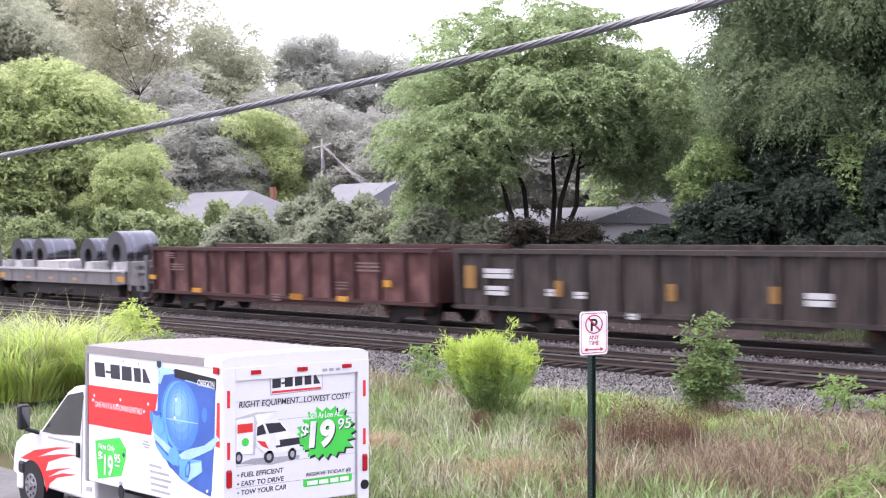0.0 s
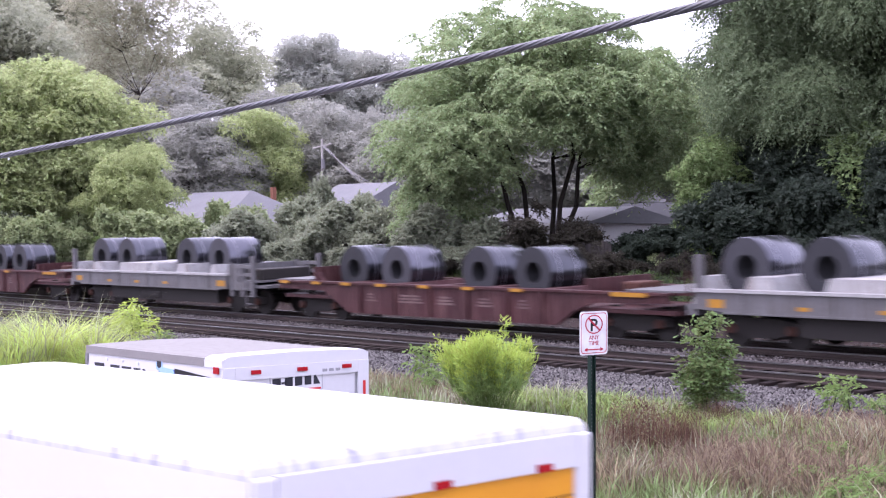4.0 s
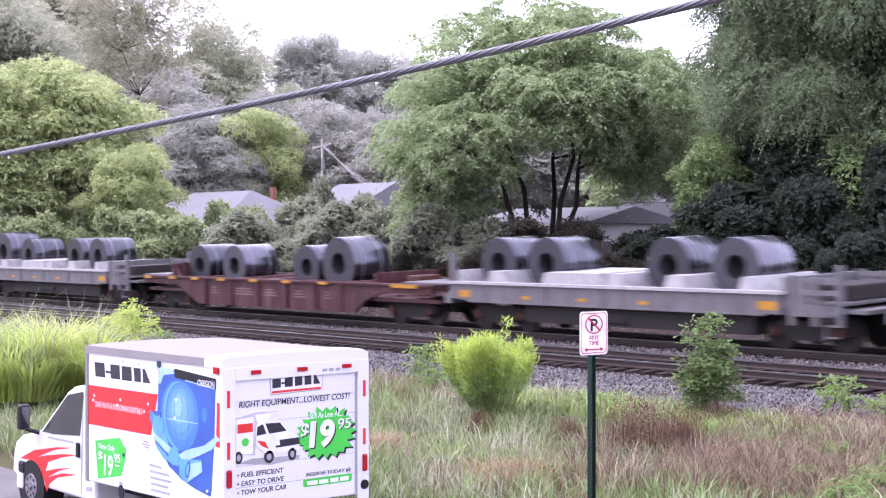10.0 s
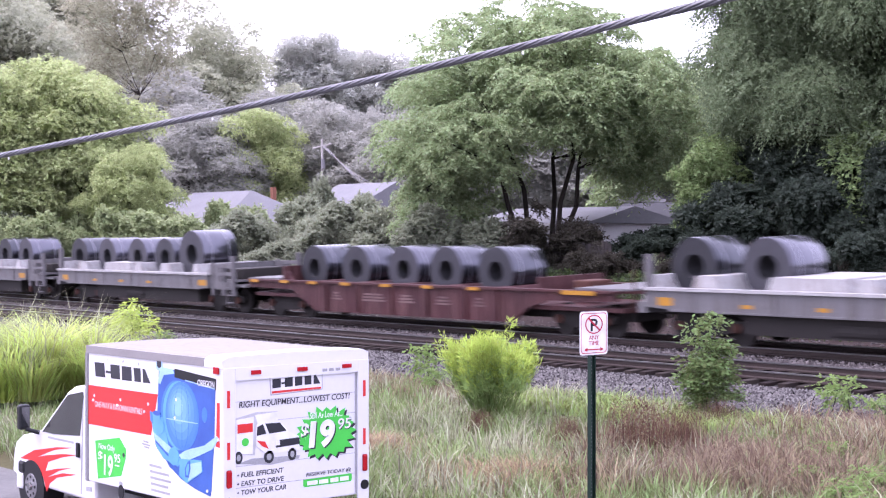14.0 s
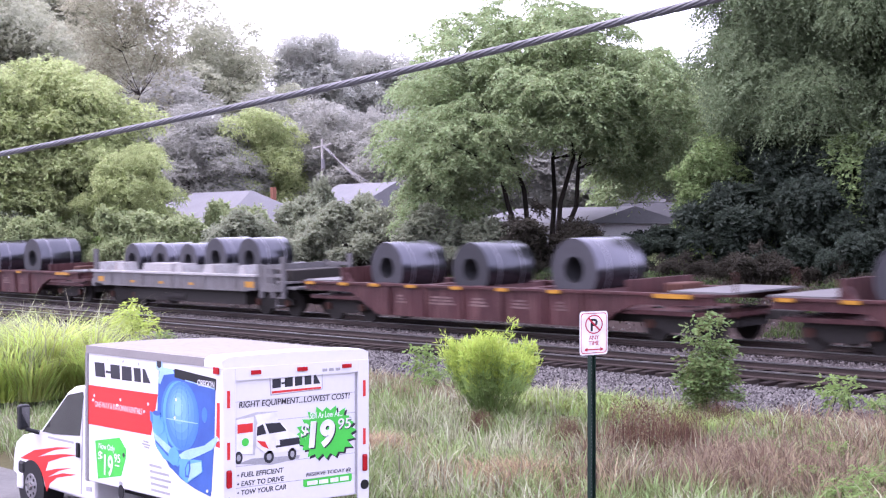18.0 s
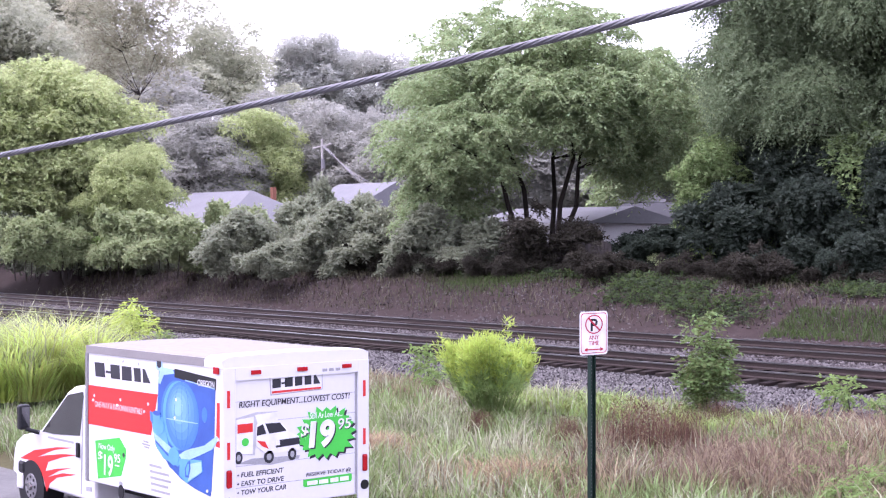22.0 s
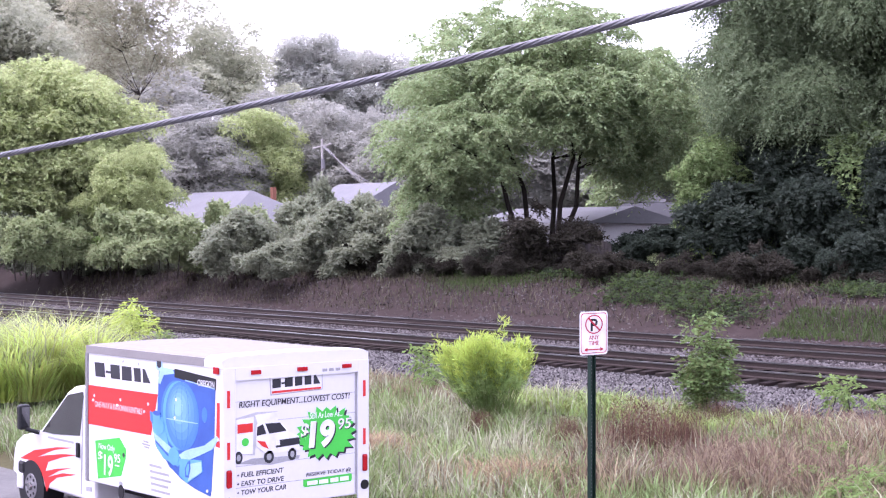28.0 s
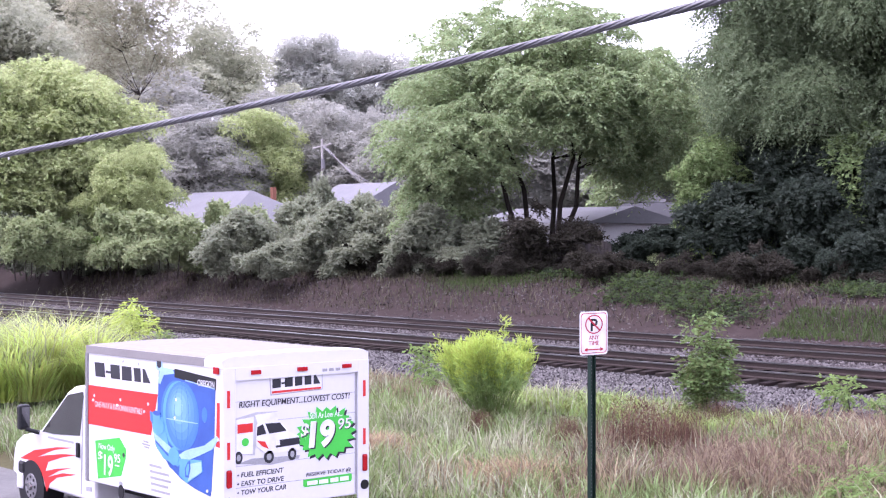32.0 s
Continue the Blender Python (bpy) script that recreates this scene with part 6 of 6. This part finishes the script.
def verge_plants():
    a = sapling("sapling", "young broad-leaved sapling on the verge", pose(-17.32, 21.91, 0.45), 0.5, 2.2, 300, "lf_sapling", 51, 0.105)
    grown(a, -17.29, 21.80, 0.42, 1.0, 300, 0.78)
    grown(a, -17.04, 21.78, 0.42, 0.85, 100, 0.6)
    grown(a, -17.52, 21.84, 0.42, 0.6, 200, 0.8)
    b = sapling("sapling", "sparse yellow-green sapling on the verge", pose(-15.41, 23.31, 0.45), 0.4, 1.05, 80, "lf_fresh", 52, 0.11)
    grown(b, -24.99, 21.55, 0.55, 0.95, 200, 1.1)
    grown(b, -24.04, 21.13, 0.5, 0.6, 100)
    grown(b, -14.38, 22.96, 0.45, 0.7, 300)
    grown(b, -11.09, 17.63, 0.3, 0.8, 10, 0.6)
    for x, d, s in ((1500, 19, 0.7), (1535, 17.5, 0.8), (1430, 20.5, 0.6), (1475, 22.5, 0.7), (1350, 24, 0.6), (1300, 25, 0.5)):
        X, Y = view_site(x, d)
        grown(b, X, Y, 0.3, s, x % 360, 0.7)
    grown(b, -38.34, 23.09, 0.7, 0.8, 10, 0.6)
    grown(b, -73.72, 37.47, 2.3, 2.2, 30, 1.4)
    grown(b, -69.93, 38.73, 2.3, 1.9, 150, 1.6)
    grown(b, -35.40, 44.47, 2.2, 1.2, 60, 1.5)
    c = sapling("lime_bush", "light green small bush beside the ballast", pose(-37.25, 21.30, 0.65), 0.62, 1.35, 430, "lf_lime", 53, 0.1)
    grown(c, -36.01, 19.69, 0.6, 0.6, 80)
    # tall arching grass clump at the left
    t = thing("tall_grass_clump", pose(-30.70, 15.13, 0.4), "tall arching lime-green grass clump with pale plumes", "grass clump")

    def ring(rng, n):
        k = 26
        r, q = 2.2 * rng.random(k) ** 0.6, rng.random(k) * 6.283
        tuft = np.stack([r * np.cos(q), r * np.sin(q) * 0.8, rng.uniform(0.45, 1.15, k)], 1)
        pick = rng.integers(0, k, n)
        d = rng.normal(0, 0.13, (n, 2))
        return np.stack([tuft[pick, 0] + d[:, 0], tuft[pick, 1] + d[:, 1], tuft[pick, 2], np.arctan2(d[:, 1], d[:, 0])], 1)
    blades("outer_foliage", "", 7000, ring, 1.9, 0.013, "lf_reed", 54, 1.0, parent=t)
    blades("inner_foliage", "", 4000, ring, 1.5, 0.013, "lf_lime", 55, 0.75, parent=t)
    blades("skirt_foliage", "", 11000, ring, 1.15, 0.014, "lf_reed", 59, 1.3, parent=t)
    blades("plume_tuft", "", 1300, ring, 2.15, 0.011, "grass_pale", 56, 0.75, parent=t)
    # brown seeding weeds
    rng = np.random.default_rng(57)
    w = thing("dead_weeds", pose(-15.70, 18.16, 0.36) @ Matrix.Diagonal((0.75, 0.75, 0.9, 1)), "dark brown dead weeds with seed heads on the verge", "weeds", "dead weeds")
    pos = np.stack([rng.normal(0, 0.42, 420), rng.normal(0, 0.35, 420), 0.8 * rng.random(420) ** 0.8], 1)
    v, f = sprays(rng, pos, np.tile(np.array([0, 0, 1.0]), (420, 1)), 4, 0.25, 0.05, 0.0, 0.4)
    fast_mesh("seed_foliage", v, f, "weed_brown", w)
    blades("stalk_foliage", "", 600, lambda r, n: np.stack([r.normal(0, 0.5, n), r.normal(0, 0.35, n)], 1), 0.85, 0.005, "weed_brown", 58, 0.25, parent=w)
    for x, d, s in ((1005, 25.4, 0.45), (1210, 24.6, 0.7), (1275, 26.6, 0.6), (848, 26.5, 0.45), (1395, 27.2, 0.45), (1505, 26.2, 0.5), (1340, 25.6, 0.4)):
        X, Y = view_site(x, d)
        grown(w, X, Y, 0.35, s, x % 360)


verge_plants()


# ---- fence and houses beyond the tracks ----
def board_fence():
    t = thing("board_fence", pose(-44.6, 42.6, 2.2), "weathered grey-brown board fence under the trees", "fence")
    rng = random.Random(5)
    me = part("board", boxed(0, 0.16, -0.012, 0.012, 0, 1.45), "fence", t).data
    for k in range(1, 36):
        o = link(new("board", me), t)
        o.location = (k * 0.175, rng.uniform(-0.01, 0.01), rng.uniform(-0.06, 0.05))
        o.rotation_euler = (0, rng.uniform(-0.015, 0.015), 0)
    for z in (0.3, 1.15):
        part("rail", boxed(0, 6.2, 0.015, 0.06, z, z + 0.09), "fence", t)
    for k in range(3):
        part("post", boxed(k * 2.6, k * 2.6 + 0.1, 0.06, 0.16, -0.3, 1.5), "fence", t)


board_fence()


def house(m, label, w, d, eave, ridge, hip, wall="siding", roof="shingle", gable_to_road=False, windows=()):
    t = thing("house", m, label, "house")
    h = part("wall", boxed(-w / 2, w / 2, -d / 2, d / 2, -0.5, eave), wall, t)
    o = 0.4
    bm = bmesh.new()
    if gable_to_road:
        prism(bm, [(-w / 2 - o, eave - 0.1), (w / 2 + o, eave - 0.1), (0, ridge)], -d / 2 - o, d / 2 + o, "y")
        gb = prism(bmesh.new(), [(-w / 2, eave - 0.02), (w / 2, eave - 0.02), (0, ridge - 0.25)], -d / 2 - o - 0.004, -d / 2 - o + 0.05, "y")
        part("gable", gb, wall, t)
    else:
        hx = w / 2 + o
        e = [(-hx, -d / 2 - o), (hx, -d / 2 - o), (hx, d / 2 + o), (-hx, d / 2 + o)]
        vs = [bm.verts.new((x, y, eave - 0.05)) for x, y in e] + [bm.verts.new((-hx + hip, 0, ridge)), bm.verts.new((hx - hip, 0, ridge))]
        for q in ((0, 1, 5, 4), (2, 3, 4, 5), (1, 2, 5), (3, 0, 4), (3, 2, 1, 0)):
            bm.faces.new([vs[i] for i in q])
    r = part("roof", bm, roof, t)
    part("fascia", boxed(-w / 2 - o, w / 2 + o, -d / 2 - o - 0.03, -d / 2 - o, eave - 0.2, eave - 0.04), "siding", t, "white eaves board")
    for x, z, ww, hh in windows:
        f = part("window", boxed(x - ww / 2, x + ww / 2, -d / 2 - 0.05, -d / 2, z, z + hh), "siding", t)
        part("pane", boxed(x - ww / 2 + 0.08, x + ww / 2 - 0.08, -d / 2 - 0.056, -d / 2 - 0.05, z + 0.08, z + hh - 0.08), "glass", f)
    return t


def houses():
    h = house(pose(-87.97, 57.57, 2.5), "single-storey house with grey hipped shingle roof", 12.5, 8, 2.45, 4.6, 3.0, windows=((-3, 0.9, 1.1, 1.2), (2, 0.9, 1.1, 1.2)))
    part("vent_pipe", rod(bmesh.new(), (-2.2, -2.5, 3.2), (-2.2, -2.5, 3.9), 0.07), "siding", h)
    part("chimney", boxed(1.3, 1.6, 3.2, 3.5, 2.0, 4.95), "chimney", h, "orange brick chimney")
    house(pose(-87.50, 70.15, 2.6), "house with pale roof and brown gable", 6.5, 7, 3.6, 5.4, 0.2, wall="siding_brown")
    h = house(pose(-52.42, 55.43, 2.2), "white house with louvred vent behind the board fence", 8.0, 7, 2.4, 3.2, 0.3, roof="pale_roof")
    for k in range(6):
        part("louvre", boxed(-1.0 + k * 0.22, -0.9 + k * 0.22, -3.56, -3.5, 1.6, 2.2), "sign_white", h, "white slat")
    house(pose(-61.88, 74.89, 2.4), "white two-storey house with a gable window", 4.2, 7, 3.9, 5.6, 0.2, gable_to_road=True, windows=((0.3, 3.3, 0.8, 1.1),))
    house(pose(-53.48, 63.27, 2.4), "small house with dark grey roof", 4.5, 5, 2.3, 3.4, 0.2, roof="dark_roof")
    p = thing("utility_pole", pose(-100.16, 75.47, 2.5), "weathered wooden utility pole with a crossarm", "utility pole")
    part("pole", rod(bmesh.new(), (0, 0, -0.5), (0, 0, 12.19 - 2.5), 0.12, 0.09, 10), "pole", p)
    part("crossarm", rod(bmesh.new(), (-0.75, -0.4, 8.9), (0.75, 0.4, 9.25), 0.07, seg=6), "pole", p)
    part("transformer", rod(bmesh.new(), (0.25, -0.1, 7.2), (0.25, -0.1, 8.0), 0.17, seg=12), "alu", p)
    v, f = [], []
    for k in range(3):
        tube(v, f, [Vector((0.2 * k, 0, 9.1)).lerp(Vector((9.5, 1, 5.0 - 0.5 * k)), i / 12) - Vector((0, 0, 0.8 * math.sin(math.pi * i / 12))) for i in range(13)], 0.035, 5)
    mesh_part("wire", [tuple(q) for q in v], f, "alu", p)


M["pale_roof"] = material("weathered_roof", (0.1, 0.1, 0.105), 0.85, alt=(0.075, 0.075, 0.08), scale=1)
houses()


CABLE_ROWS = [(0, -0.4), (0.5, -3.4), (1, -4.0), (1.5, -2.2), (2, -0.4), (2.5, 0.8), (3, -1.6), (3.5, -0.4), (5.5, -0.4), (6.5, -1.6), (8, -2.2), (9, -3.4), (10, -4.0), (12, -4.0), (13, -3.4), (14, -1.6), (14.5, -1.6), (16.5, -3.4), (17.5, -5.2),
              (18.5, -4.0), (19, -2.2), (19.5, 1.4), (20, 0.8), (20.5, -2.2), (21.5, -2.2), (23, -1.6), (23.5, 0.8), (24, 2.6), (24.5, 0.8), (25.5, -1.6), (27.5, -0.4), (28, -2.2), (28.5, -1.6), (29, 0.8), (29.5, -1.6), (30.5, -2.2), (31, -0.4), (32, -1.6)]
BUSH_ROWS = [(0, 1), (1.5, 7), (2.5, 1), (3.5, -9), (6, -15), (7, -15), (8, -13), (8.5, -2), (9, 4), (10, -9), (11, 1), (12.5, -10), (14, -1), (16.5, -10), (17.2, -12), (18, 1), (19, -10), (20.5, -4),
             (22, -6), (23, 1), (24, -12), (25, -6), (27.5, -12), (28.5, -16), (29.5, -8), (30.5, -14), (32, -12)]


def motions():
    for ob, x0, y, z in MOVING:
        walk(ob, [(t, LINE @ Matrix.Translation((x0 + SPEED * t, y, z))) for t in (0, 8, 16, 24, 32)])
    walk(PASSING, [(t, pose(x, y, 0, 0, 0, a)) for t, x, y, a in ((0, 13.6, 4.71, 5.5), (1.5, 5.88, 4.71, 5.5), (2.3, 1.75, 4.71, 5.5), (2.7, -0.32, 4.71, 5.5), (3.0, -1.87, 4.71, 5.5), (3.3, -3.5, 4.71, 5.4), (3.5, -4.45, 4.71, 5.2),
                                                                  (4.5, -9.1, 4.4, 2.2), (5.0, -11.35, 4.2, 0.8), (5.5, -13.6, 4.1, 0), (6.0, -15.85, 4.1, 0), (10, -33, 4.1, 0), (20, -76, 4.1, 0), (32, -128, 4.1, 0))])
    walk(CABLE, [(t, pose(0, 0, -0.00177 * q)) for t, q in CABLE_ROWS])
    axis, home = Vector((-AHEAD.x, -AHEAD.y, 0)).normalized(), BUSH.location.copy()
    walk(BUSH, [(t, Matrix.Translation(home) @ Matrix.Rotation(-q / 170, 4, axis)) for t, q in BUSH_ROWS])


motions()
